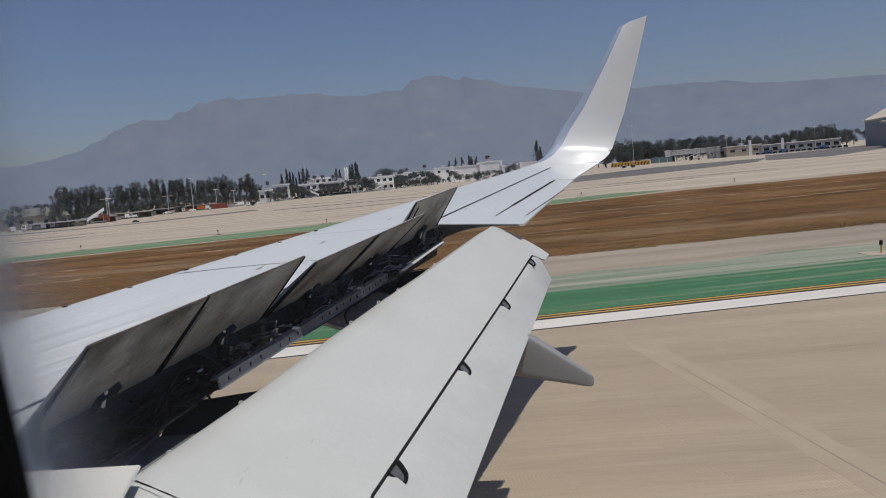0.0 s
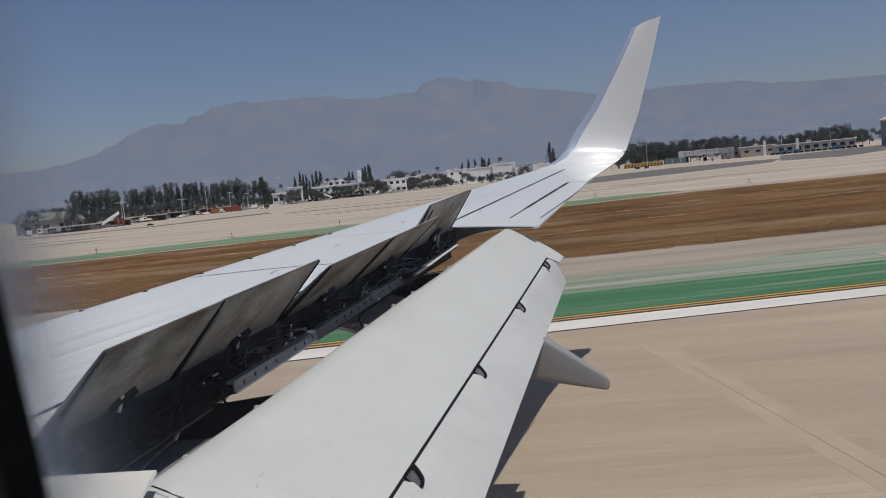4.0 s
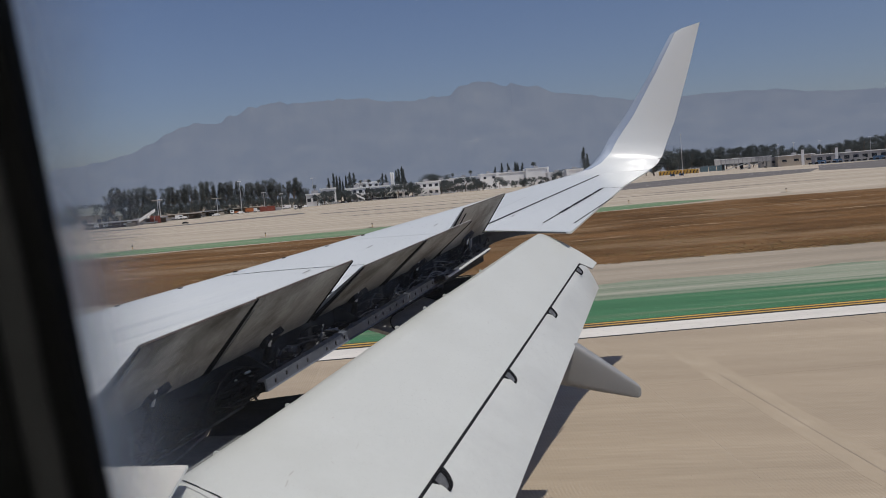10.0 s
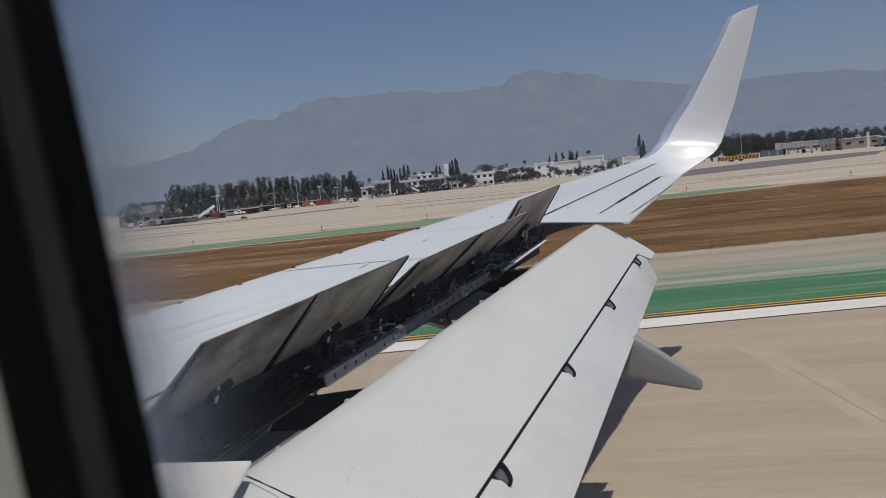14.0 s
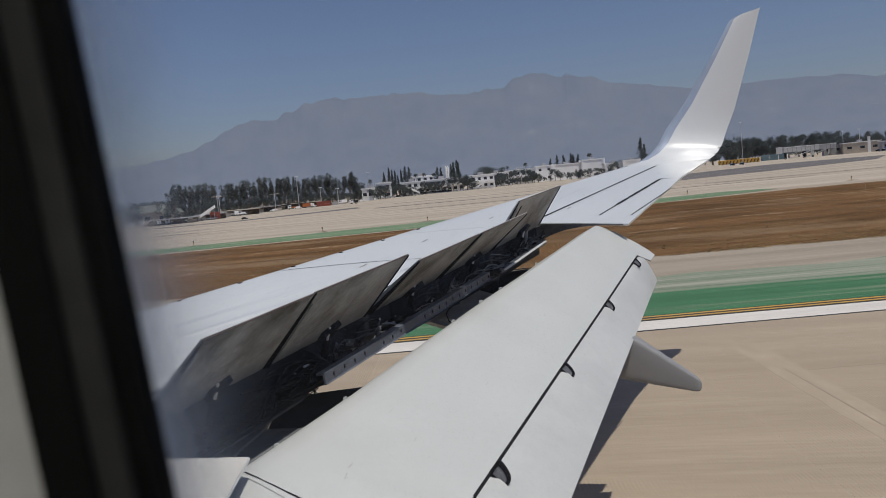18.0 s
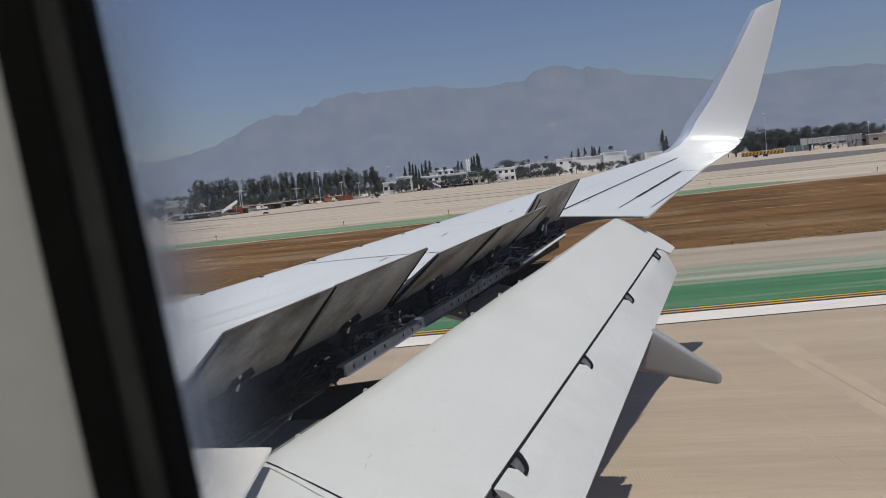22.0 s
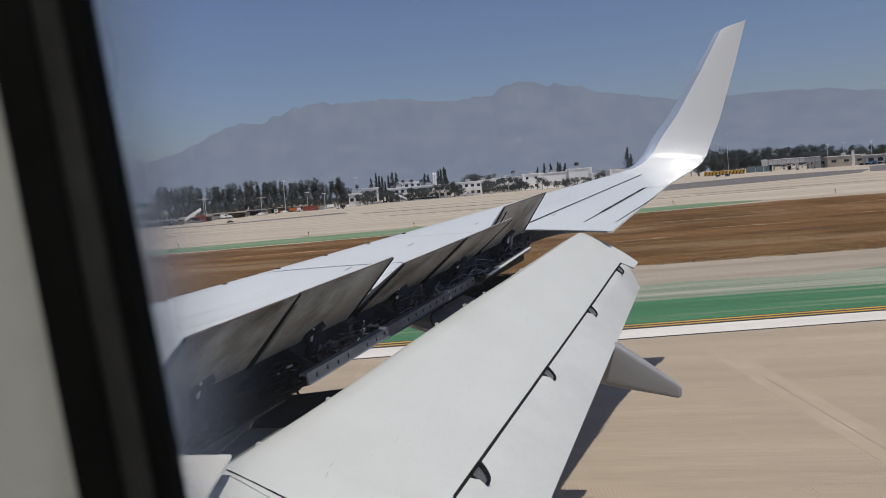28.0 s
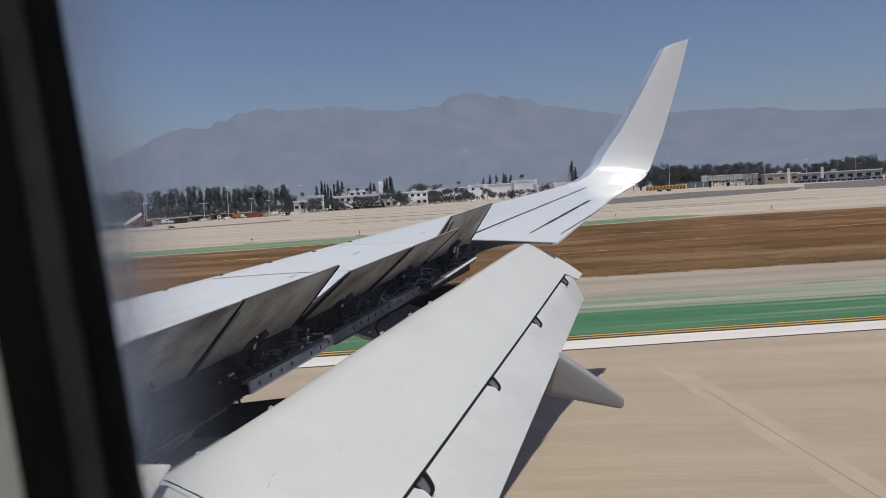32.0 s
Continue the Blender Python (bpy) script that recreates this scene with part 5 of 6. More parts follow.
for az, d, h in ((-6.2, 434, 7.4), (-5.9, 445, 7.1), (-5.45, 459, 7.2), (-5.15, 461, 7.3), (-4.62, 468, 7.9), (-4.14, 473, 7.4), (-3.85, 475, 6.3), (-1.55, 482, 4.4), (-0.81, 480, 4.6), (-0.25, 477, 5.1), (1.43, 463, 7.0), (-29.23, 260, 6.9), (-28.59, 266, 7.0), (-28.12, 263, 6.5), (-27.47, 250, 6.4), (-29.62, 252, 6.3)):
    plant(SHR, az, d, h / 6.8)
for k in range(26):
    plant(SHR, -15 + k * 0.64 + rng.uniform(-0.2, 0.2), 352 + k * 5 + rng.uniform(-4, 4), rng.uniform(0.22, 0.5))
for k in range(30):
    plant(SHR, -14 + k * 0.62 + rng.uniform(-0.2, 0.2), 450 + k * 4 + rng.uniform(0, 20), rng.uniform(0.8, 1.25))
for k in range(34):
    az = -14.2 + k * 0.47 + rng.uniform(-0.2, 0.2)
    plant(SHR, az, 366 + (az + 14) * 7.2 + rng.uniform(-5, 3), rng.uniform(0.4, 0.95))
# broad wood behind the terminal
for az, d, h in ((8.49, 528, 14.8), (8.84, 584, 16.7), (9.18, 579, 14.5), (9.7, 582, 14.9), (9.95, 580, 15.3), (10.46, 584, 15.3), (10.73, 583, 14.0), (11.31, 588, 14.2), (11.65, 589, 15.0), (12.05, 648, 15.4), (12.59, 648, 15.6), (13.0, 647, 16.4), (13.42, 646, 15.1), (13.98, 647, 15.4), (14.41, 638, 15.2)):
    plant(BRD, az, d, h / 6.6)
for az, d, h in ((14.89, 629, 13.4), (15.37, 619, 11.6), (16.17, 601, 11.4), (16.66, 644, 12.9), (17.13, 627, 11.5), (17.69, 615, 12.6), (18.22, 608, 12.3), (18.68, 601, 12.1), (19.06, 594, 13.1), (19.45, 587, 12.9), (19.82, 579, 13.8), (20.2, 632, 13.6), (20.57, 625, 14.9), (20.95, 618, 15.1), (7.6, 560, 14.0), (6.6, 560, 13.0)):
    plant(BRD, az, d, h / 6.6)
for k in range(40):
    plant(BRD, 5.0 + k * 0.5 + rng.uniform(-0.2, 0.2), rng.uniform(600, 660), rng.uniform(1.2, 1.7))


# ---------- buildings ----------
def building(name, label, az, dist, w, d, h, wall, rows=0, cols=0, turn=0.0, roof=None, z0=0.0, para=0.5, win=(1.5, 1.3)):
    e = thing(name, label, "building", "", facing(az, dist, turn, FAR_K))
    part("wall", boxed((-w / 2, 0, z0), (w / 2, d, z0 + h)), wall, e)
    r = part("roof", boxed((-w / 2 - 0.3, -0.3, z0 + h), (w / 2 + 0.3, d + 0.3, z0 + h + para)), roof or wall, e)
    for k in range(max(1, int(w / 22))):
        x = -w / 2 + w * (k + 0.4) / max(1, int(w / 22))
        part("roof_unit", boxed((x, d * 0.3, z0 + h + para), (x + 2.4, d * 0.3 + 2, z0 + h + para + 1.2)), M_BGREY, r)
    for i in range(rows):
        for j in range(cols):
            x = -w / 2 + w * (j + 0.5) / cols
            z = z0 + h * (i + 0.55) / rows
            q = part("window", boxed((x - win[0] / 2, -0.06, z - win[1] / 2), (x + win[0] / 2, 0.02, z + win[1] / 2)), M_WIN, e)
            part("sill", boxed((x - win[0] / 2 - 0.1, -0.14, z - win[1] / 2 - 0.14), (x + win[0] / 2 + 0.1, 0.0, z - win[1] / 2 - 0.02)), wall, q)
    return e


for lb, az, dist, w, d, h, rows, cols, turn in (
        ("white small office block behind trees", -14.74, 346, 4.6, 10, 4.5, 1, 2, -8),
        ("white annex beside tall cypresses", -13.65, 369, 6.4, 12, 6.4, 2, 2, 0),
        ("white two-storey terraced office with dark windows", -11.74, 384, 10.5, 14, 5.7, 2, 4, 6),
        ("white upper office block standing behind another", -11.08, 414, 11.5, 12, 8.2, 3, 4, 4),
        ("white two-storey office with long balconies", -9.69, 398, 18.5, 14, 5.9, 2, 7, 4),
        ("white low office half hidden by trees", -7.12, 411, 11.5, 14, 6.2, 2, 4, 8),
        ("white flat office with strip windows", -6.16, 456, 13.0, 12, 6.8, 2, 5, 2),
        ("white long hall behind palms", -4.57, 479, 17.0, 16, 7.5, 2, 6, 6)):
    e = building("office_building", lb, az, dist, w, d, h, M_BWALL, rows, cols, turn)
    for k in range(1, rows):
        b_ = part("balcony", boxed((-w / 2 + 0.3, -1.1, h * k / rows - 0.12), (w / 2 - 0.3, 0.0, h * k / rows + 0.08)), M_BWALL, e)
        part("parapet", boxed((-w / 2 + 0.3, -1.12, h * k / rows + 0.08), (w / 2 - 0.3, -1.02, h * k / rows + 0.75)), M_BWALL, b_)
for lb, az, dist, w, d, h, rows, cols in (
        ("white tall block with dark loading openings", -3.01, 490, 9.8, 16, 8.5, 2, 2),
        ("white hall with a plain front", -1.48, 492, 17.0, 16, 8.4, 0, 0),
        ("white tall stepped roof block", 0.16, 490, 12.8, 16, 9.5, 0, 0),
        ("white hall with a lower stepped roof", 1.46, 472, 9.8, 16, 6.2, 1, 2),
        ("white low wing with a row of windows", 2.6, 465, 9.0, 14, 7.0, 1, 4)):
    e = building("terminal_building", lb, az, dist, w, d, h, M_BWALL, rows, cols, 6)
    for x in (-w / 2 + 0.5, w / 2 - 0.5):
        part("pilaster", boxed((x - 0.5, -0.7, 0), (x + 0.5, 0.02, h + 0.7)), M_BWALL, e)
building("low_concourse", "dark grey block at the end of the concourse", 14.57, 525, 10, 12, 5.2, M_BGREY, 1, 2, 6, M_BGREY, 0, 0.4, (2.4, 1.4))
building("low_concourse", "tan block-walled concourse with thin flat roof", 16.11, 512, 18.5, 14, 5.5, M_TANW, 1, 3, 8, M_BWALL, 0, 0.4, (2.4, 1.2))
building("low_concourse", "long grey concourse with white flat roof", 19.4, 485, 38, 14, 4.7, M_BGREY, 1, 9, 10, M_BWALL, 0, 0.4, (2.4, 1.8))
for az, w, h in ((-28.3, 8, 3.4), (-29.4, 7, 3.0), (-27.2, 5, 2.8)):
    e = thing("bungalow", "low house with a grey-green pitched roof among trees", "house", "houses behind the apron", facing(az, 252, 8, FAR_K))
    part("wall", boxed((-w / 2, 0, 0), (w / 2, 7, h)), M_TANW, e)
    v = [(-w / 2 - 0.5, -0.6, h), (w / 2 + 0.5, -0.6, h), (w / 2 + 0.5, 7.6, h), (-w / 2 - 0.5, 7.6, h), (-w / 2 + 0.9, 3.5, h + 2.0), (w / 2 - 0.9, 3.5, h + 2.0)]
    part("roof", mesh(v, [(0, 1, 5, 4), (1, 2, 5), (2, 3, 4, 5), (3, 0, 4), (3, 2, 1, 0)]), M_OLROOF, e)
    for x in (-w / 4, w / 4):
        q = part("window", boxed((x - 0.7, -0.06, 1.0), (x + 0.7, 0.02, 2.2)), M_WIN, e)
        part("sill", boxed((x - 0.8, -0.14, 0.9), (x + 0.8, 0.0, 0.98)), M_BWALL, q)
for az in (-9.46, -9.33):
    e = thing("white_silo", "slender white silo behind the offices", "silo", "silos behind the offices", facing(az, 456, 0, FAR_K))
    part("shell", rod(bmesh.new(), (0, 0, 0), (0, 0, 12.4), 0.5, 0.5, 14), M_BWALL, e)
    part("cap", rod(bmesh.new(), (0, 0, 12.4), (0, 0, 13.2), 0.5, 0.15, 14), M_BWALL, e)


def hangar(label, az, dist, w, d, eave, ridge, turn, doors):
    e = thing("hangar", label, "hangar", "", facing(az, dist, turn, 1.5))
    v = [(-w / 2, 0, 0), (w / 2, 0, 0), (w / 2, 0, eave), (0, 0, ridge), (-w / 2, 0, eave)]
    v += [(x, d, z) for x, _, z in v]
    part("wall", mesh(v, [(0, 1, 2, 3, 4), (9, 8, 7, 6, 5), (0, 4, 9, 5), (1, 6, 7, 2), (4, 3, 8, 9), (3, 2, 7, 8)]), M_BWALL, e, "white metal-clad gable wall")
    for s in (-1, 1):
        o = 0.8
        a, b = Vector((s * (w / 2 + o), -o, eave - 0.15)), Vector((0, -o, ridge + 0.25))
        c2, d2 = Vector((0, d + o, ridge + 0.25)), Vector((s * (w / 2 + o), d + o, eave - 0.15))
        lift = Vector((0, 0, 0.35))
        q = [a, b, c2, d2]
        part("roof", mesh(q + [p + lift for p in q], [(0, 1, 2, 3), (7, 6, 5, 4), (0, 4, 5, 1), (1, 5, 6, 2), (2, 6, 7, 3), (3, 7, 4, 0)]), M_ROOF, e, "cream roof slope")
    part("side_wall", boxed((-w / 2 - 0.25, 0.5, 0), (-w / 2 - 0.02, d - 0.5, eave - 0.6)), M_BGREY, e, "grey side wall")
    if doors:
        n = 7
        # near-black panel on the wall, painted shade of the open doorway
        part("doorway_shade_panel", boxed((-w * 0.36, -0.12, 0.1), (w * 0.36, -0.02, eave * 0.72)), M_DARK, e, "near-black panel standing for the shaded open doorway")
        for k in range(n - 1):
            x = -w * 0.36 + w * 0.72 * (k + 1) / n
            part("door_post", boxed((x - 0.14, -0.4, 0.05), (x + 0.14, -0.14, eave * 0.72)), M_BGREY, e)
        for k in range(4):
            x = -w * 0.3 + w * 0.6 * k / 3
            part("wall_lamp", boxed((x - 0.3, -0.5, eave * 0.82), (x + 0.3, -0.02, eave * 0.82 + 0.5)), M_DARK, e)
    return e


hangar("big white hangar with cream gable roof", 28.2, 400, 58, 60, 13, 27, 18, False)
hangar("white hangar with a wide dark open doorway", 29.6, 320, 60, 34, 10, 15, 18, True)
hangar("big white hangar with cream roof at the far end", 40.0, 400, 62, 60, 13, 29, 18, True)


# ---------- masts, vehicles, boxes ----------
def mast(az, dist, h, label="tall galvanised apron light mast"):
    e = thing("light_mast", label, "light mast", "apron light masts", facing(az, dist, 0, FAR_K))
    part("pole", rod(bmesh.new(), (0, 0, 0), (0, 0, h), 0.13, 0.06, 8), M_POLE, e)
    part("head_frame", boxed((-0.75, -0.08, h - 0.05), (0.75, 0.08, h + 0.05)), M_POLE, e)
    for k in range(4):
        part("floodlight", boxed((-0.72 + k * 0.38, -0.3, h - 0.13), (-0.44 + k * 0.38, -0.1, h + 0.1), 0.04), M_BWALL, e)
    return e


mast(9.38, 446, 20.3)
for az, d, h in ((15.09, 522, 12.5), (15.99, 514, 12.6), (17.48, 485, 11.8), (20.2, 486, 12.0), (-19.27, 307, 11.0), (-24.28, 258, 6.3), (-16.7, 317, 5.7), (-17.81, 308, 6.5), (-14.62, 362, 11.4)):
    mast(az, d, h, "slim grey apron light mast")
for az, d, h in ((-20.78, 280, 5.5), (-24.4, 250, 6.0)):
    e = thing("canopy_post", "single post with a wide pale flat canopy", "canopy", "canopies along the apron", facing(az, d, 0, FAR_K))
    part("pole", rod(bmesh.new(), (0, 0, 0), (0, 0, h), 0.1, 0.09, 8), M_POLE, e)
    part("canopy", boxed((-1.5, -1.0, h), (1.5, 1.0, h + 0.2), 0.06), M_TANW, e)
for az, d, h in ((16.48, 500, 8.1), (18.36, 480, 7.6)):
    e = thing("roof_vent", "white square vent stack beside the concourse", "vent", "vent stacks", facing(az, d, 0, FAR_K))
    part("stack", boxed((-0.7, -0.5, 0), (0.7, 0.5, h), 0.05), M_BWALL, e)
    part("cap", boxed((-0.85, -0.65, h), (0.85, 0.65, h + 0.2)), M_BGREY, e)


def wheel(bm_parent, x, y, r, w=0.25):
    q = part("wheel", rod(bmesh.new(), (x, y - w / 2, r), (x, y + w / 2, r), r, r, 14), M_TYRE, bm_parent)
    part("rim", rod(bmesh.new(), (x, y - w / 2 - 0.01, r), (x, y + w / 2 + 0.01, r), r * 0.5, r * 0.5, 10), M_POLE, q)
    return q


def truck(az, dist, paint, label, turn=0, l=6.0, h=2.9):
    e = thing("service_truck", label, "truck", "parked service vehicles", facing(az, dist, turn))
    part("cab", box(bmesh.new(), (-l / 2, -1.1, 0.6), (-l / 2 + 1.8, 1.1, 2.4), None, 0.15), M_BWALL, e)
    part("windscreen", boxed((-l / 2 + 0.3, -1.13, 1.5), (-l / 2 + 1.4, -1.08, 2.15)), M_WIN, e)
    part("cargo_body", boxed((-l / 2 + 1.95, -1.2, 0.8), (l / 2, 1.2, h)), paint, e)
    part("chassis", boxed((-l / 2 + 0.1, -0.9, 0.45), (l / 2, 0.9, 0.62)), M_TYRE, e)
    for x in (-l / 2 + 0.9, l / 2 - 1.1):
        for y in (-1.05, 1.05):
            wheel(e, x, y, 0.45)
    return e


def car(az, dist, paint, label, turn=0):
    e = thing("car", label, "car", "parked cars", facing(az, dist, turn))
    prof = [(-2.2, 0.35), (2.2, 0.35), (2.2, 0.85), (1.3, 0.95), (0.75, 1.45), (-1.1, 1.48), (-1.75, 0.98), (-2.2, 0.9)]
    v = [(x, -0.88, z) for x, z in prof] + [(x, 0.88, z) for x, z in prof]
    n = len(prof)
    part("body", mesh(v, [tuple(range(n)), tuple(range(n, 2 * n))[::-1]] + [(i, (i + 1) % n, n + (i + 1) % n, n + i) for i in range(n)]), paint, e)
    part("side_window", mesh([(-1.5, -0.9, 1.0), (1.0, -0.9, 1.0), (0.65, -0.9, 1.38), (-1.05, -0.9, 1.4)], [(0, 1, 2, 3)]), M_WIN, e)
    for x in (-1.35, 1.35):
        for y in (-0.8, 0.8):
            wheel(e, x, y, 0.33, 0.2)
    return e


def container(az, dist, l, h, paint, label, turn=0):
    e = thing("cargo_container", label, "container", "containers along the apron", facing(az, dist, turn))
    body = part("body", boxed((-l / 2, -1.2, 0.15), (l / 2, 1.2, h)), paint, e)
    n = max(4, int(l / 0.6))
    for k in range(n):
        x = -l / 2 + l * (k + 0.5) / n
        part("rib", boxed((x - 0.09, -1.27, 0.2), (x + 0.09, -1.2, h - 0.1)), paint, body)
    for x in (-l / 2 + 0.4, l / 2 - 0.4):
        part("skid", boxed((x - 0.2, -1.2, 0.0), (x + 0.2, 1.2, 0.15)), M_BGREY, e)
    return e


def cart(az, dist, turn=0):
    e = thing("baggage_cart", "covered baggage cart with a dark open side", "baggage cart", "baggage carts", facing(az, dist, turn))
    part("deck", boxed((-1.6, -0.8, 0.45), (1.6, 0.8, 0.6)), M_BGREY, e)
    part("canopy", boxed((-1.6, -0.8, 2.0), (1.6, 0.8, 2.1)), M_BWALL, e)
    for x in (-1.55, 1.55):
        part("end_panel", boxed((x - 0.05, -0.8, 0.6), (x + 0.05, 0.8, 2.0)), M_BLUE, e)
    part("back_panel", boxed((-1.5, 0.7, 0.6), (1.5, 0.76, 2.0)), M_DARK, e)
    for x in (-1.1, 1.1):
        for y in (-0.7, 0.7):
            wheel(e, x, y, 0.22, 0.15)
    return e


def stairs(az, dist, turn=0, s=1.0):
    e = thing("boarding_stairs", "white mobile boarding stairs with a sloping flight", "boarding stairs", "mobile boarding stairs", facing(az, dist, turn))
    part("chassis", boxed((-3.5 * s, -1.0, 0.5), (3.5 * s, 1.0, 0.9)), M_BGREY, e)
    v = [(-3.4 * s, 0.9 * s), (3.0 * s, 4.6 * s), (3.0 * s, 5.0 * s), (-3.4 * s, 1.3 * s)]
    for y in (-0.9, 0.85):
        q = [(x, y, z) for x, z in v] + [(x, y + 0.06, z + 0) for x, z in v]
        part("stringer", mesh(q, [(0, 1, 2, 3), (7, 6, 5, 4), (0, 4, 5, 1), (1, 5, 6, 2), (2, 6, 7, 3), (3, 7, 4, 0)]), M_BWALL, e)
        w = [(-3.4 * s, 1.3 * s + 0.003), (3.0 * s, 5.0 * s + 0.003), (3.0 * s, 5.0 * s + 0.95), (-3.4 * s, 1.3 * s + 0.95)]
        q = [(x, y, z) for x, z in w] + [(x, y + 0.06, z) for x, z in w]
        part("side_panel", mesh(q, [(0, 1, 2, 3), (7, 6, 5, 4), (0, 4, 5, 1), (1, 5, 6, 2), (2, 6, 7, 3), (3, 7, 4, 0)]), M_BWALL, e)
    for k in range(14):
        x = -3.3 * s + 6.3 * s * k / 13
        z = 1.1 * s + 3.65 * s * k / 13
        part("step", boxed((x - 0.14, -0.82, z), (x + 0.14, 0.82, z + 0.05)), M_BGREY, e)
    part("platform", boxed((3.0 * s, -0.95, 4.75 * s), (4.4 * s, 0.95, 4.9 * s)), M_BGREY, e)
    for x in (2.4, -2.4):
        part("support", boxed((x * s - 0.1, -0.8, 0.9), (x * s + 0.1, 0.8, (4.3 if x > 0 else 1.2) * s)), M_BGREY, e)
        for y in (-0.9, 0.9):
            wheel(e, x * s, y, 0.45)
    return e


def shed(az, dist, w, h, roof, label, turn=0):
    e = thing("open_shed", label, "shed", "low sheds along the apron", facing(az, dist, turn, FAR_K))
    part("roof", boxed((-w / 2 - 0.4, -3.2, h), (w / 2 + 0.4, 3.2, h + 0.25)), roof, e)
    part("back_wall", boxed((-w / 2, 2.6, 0), (w / 2, 2.8, h)), M_BARK, e)
    for k in range(max(3, int(w / 4)) + 1):
        x = -w / 2 + w * k / max(3, int(w / 4))
        part("post", boxed((x - 0.05, -2.8, 0), (x + 0.05, -2.7, h)), M_BGREY, e)
    for k in range(int(w / 3)):
        x = -w / 2 + 1.5 + 3 * k
        if k % 3 != 1:
            part("panel", boxed((x - 1.2, -2.0, 0), (x + 1.2, -1.9, h * 0.75)), (M_TANW, M_BGREY, M_BARK)[k % 3], e)
    return e


stairs(-25.06, 238, 0, 1.15)
stairs(-7.22, 388, 0, 1.1)
stairs(-11.6, 372, 180, 1.0)
shed(-27.2, 228, 12, 1.25, M_BGREY, "low grey open shed with parked vehicles")
shed(-24.9, 244, 8, 1.4, M_BGREY, "low shed beside the boarding stairs")
shed(-23.0, 272, 11, 1.55, M_TANW, "pale-roofed open shed before the trees")
shed(-19.3, 312, 15, 1.7, M_TANW, "long tan-roofed open shed with stacked goods")
shed(-21.3, 296, 8, 1.6, M_BGREY, "short grey shed by the vehicles")
container(-24.62, 240, 4.4, 3.4, M_RED, "dark red metal equipment box", 2)
container(-17.67, 299, 8.4, 3.0, M_RED, "dark red ribbed cargo container", 2)
container(-21.1, 290, 4.0, 1.9, M_DARK, "black storage container beside parked trucks", 2)
container(-20.6, 292, 3.4, 1.7, M_TANW, "tan weathered storage container", 2)
container(-16.95, 300, 3.0, 2.0, M_BGREY, "grey ribbed storage container", 4)
truck(-19.74, 296, M_ORANGE, "orange-brown airport machine with a low body", 5, 4.6, 1.5)
truck(-18.67, 300, M_ORANGE, "orange airport machine beside a container", 170, 6.5, 2.6)
truck(-22.17, 282, M_BWALL, "white parked box truck", 3, 4.6, 2.6)
truck(-23.42, 266, M_BGREY, "grey parked service truck", 182, 3.6, 1.7)
truck(-22.95, 268, M_BWALL, "white parked service van in a row", 0, 3.8, 1.7)
truck(-16.42, 318, M_BWALL, "white parked box truck near the containers", 0, 5.4, 2.6)
truck(-15.7, 290, M_TYRE, "dark tank truck parked on the apron", 12, 4.6, 2.0)
truck(-13.93, 366, M_BWALL, "white parked box truck by the trees", 0, 5.0, 2.6)
truck(-5.71, 440, M_BWALL, "white parked van before the long hall", 0, 5.0, 2.0)
for k, az in enumerate((-29.7, -28.9, -28.3, -27.6, -26.4)):
    truck(az + rng.uniform(-0.15, 0.15), 222 + k * 2, rng.choice((M_TANW, M_BGREY, M_BWALL)), "small dull service van parked in a row", rng.choice((0, 180)), 3.4, 1.4)
for k in range(9):
    car(-23.8 + k * 1.05 + rng.uniform(-0.3, 0.3), 262 + k * 8, rng.choice((M_BWALL, M_DARK, M_BGREY, M_BWALL)), "small car parked along the apron edge", rng.choice((0, 180)))
for k in range(12):
    cart(-11.96 + k * 0.24, 384 - k * 0.8 + rng.uniform(-1, 1), rng.uniform(-6, 6))
car(-22.83, 199, M_DARK, "small dark tug on the open apron", 0).scale = (0.55, 0.55, 0.6)
for k in range(14):
    car(-13.6 + k * 0.42 + rng.uniform(-0.05, 0.05), 366 + k * 2 + rng.uniform(-2, 2), rng.choice((M_BWALL, M_DARK, M_BGREY, M_RED, M_BWALL)), "small car parked before the white buildings", rng.choice((0, 180)))
for k in range(16):
    cart(16.9 + k * 0.33, 470 + rng.uniform(-3, 3), rng.uniform(-8, 8))
for az in (8.74, 9.3):
    cart(az, 405, 40)
for az, l, h, p_, lb in ((17.5, 5, 2.6, M_BLUE, "blue cargo container on the apron"), (18.4, 5, 2.6, M_BLUE, "blue cargo container beside baggage carts"), (19.6, 6, 2.8, M_BGREY, "grey cargo container on the apron"), (20.6, 6, 2.8, M_BLUE, "deep blue ribbed cargo container")):
    container(az, 476, l * 1.4, h * 1.3, p_, lb, 6)
for az in (10.7, 11.2, 11.7):
    container(az, 540, 7.4, 5.6, M_TEAL, "teal-grey fuel tank container behind the barriers", 4)


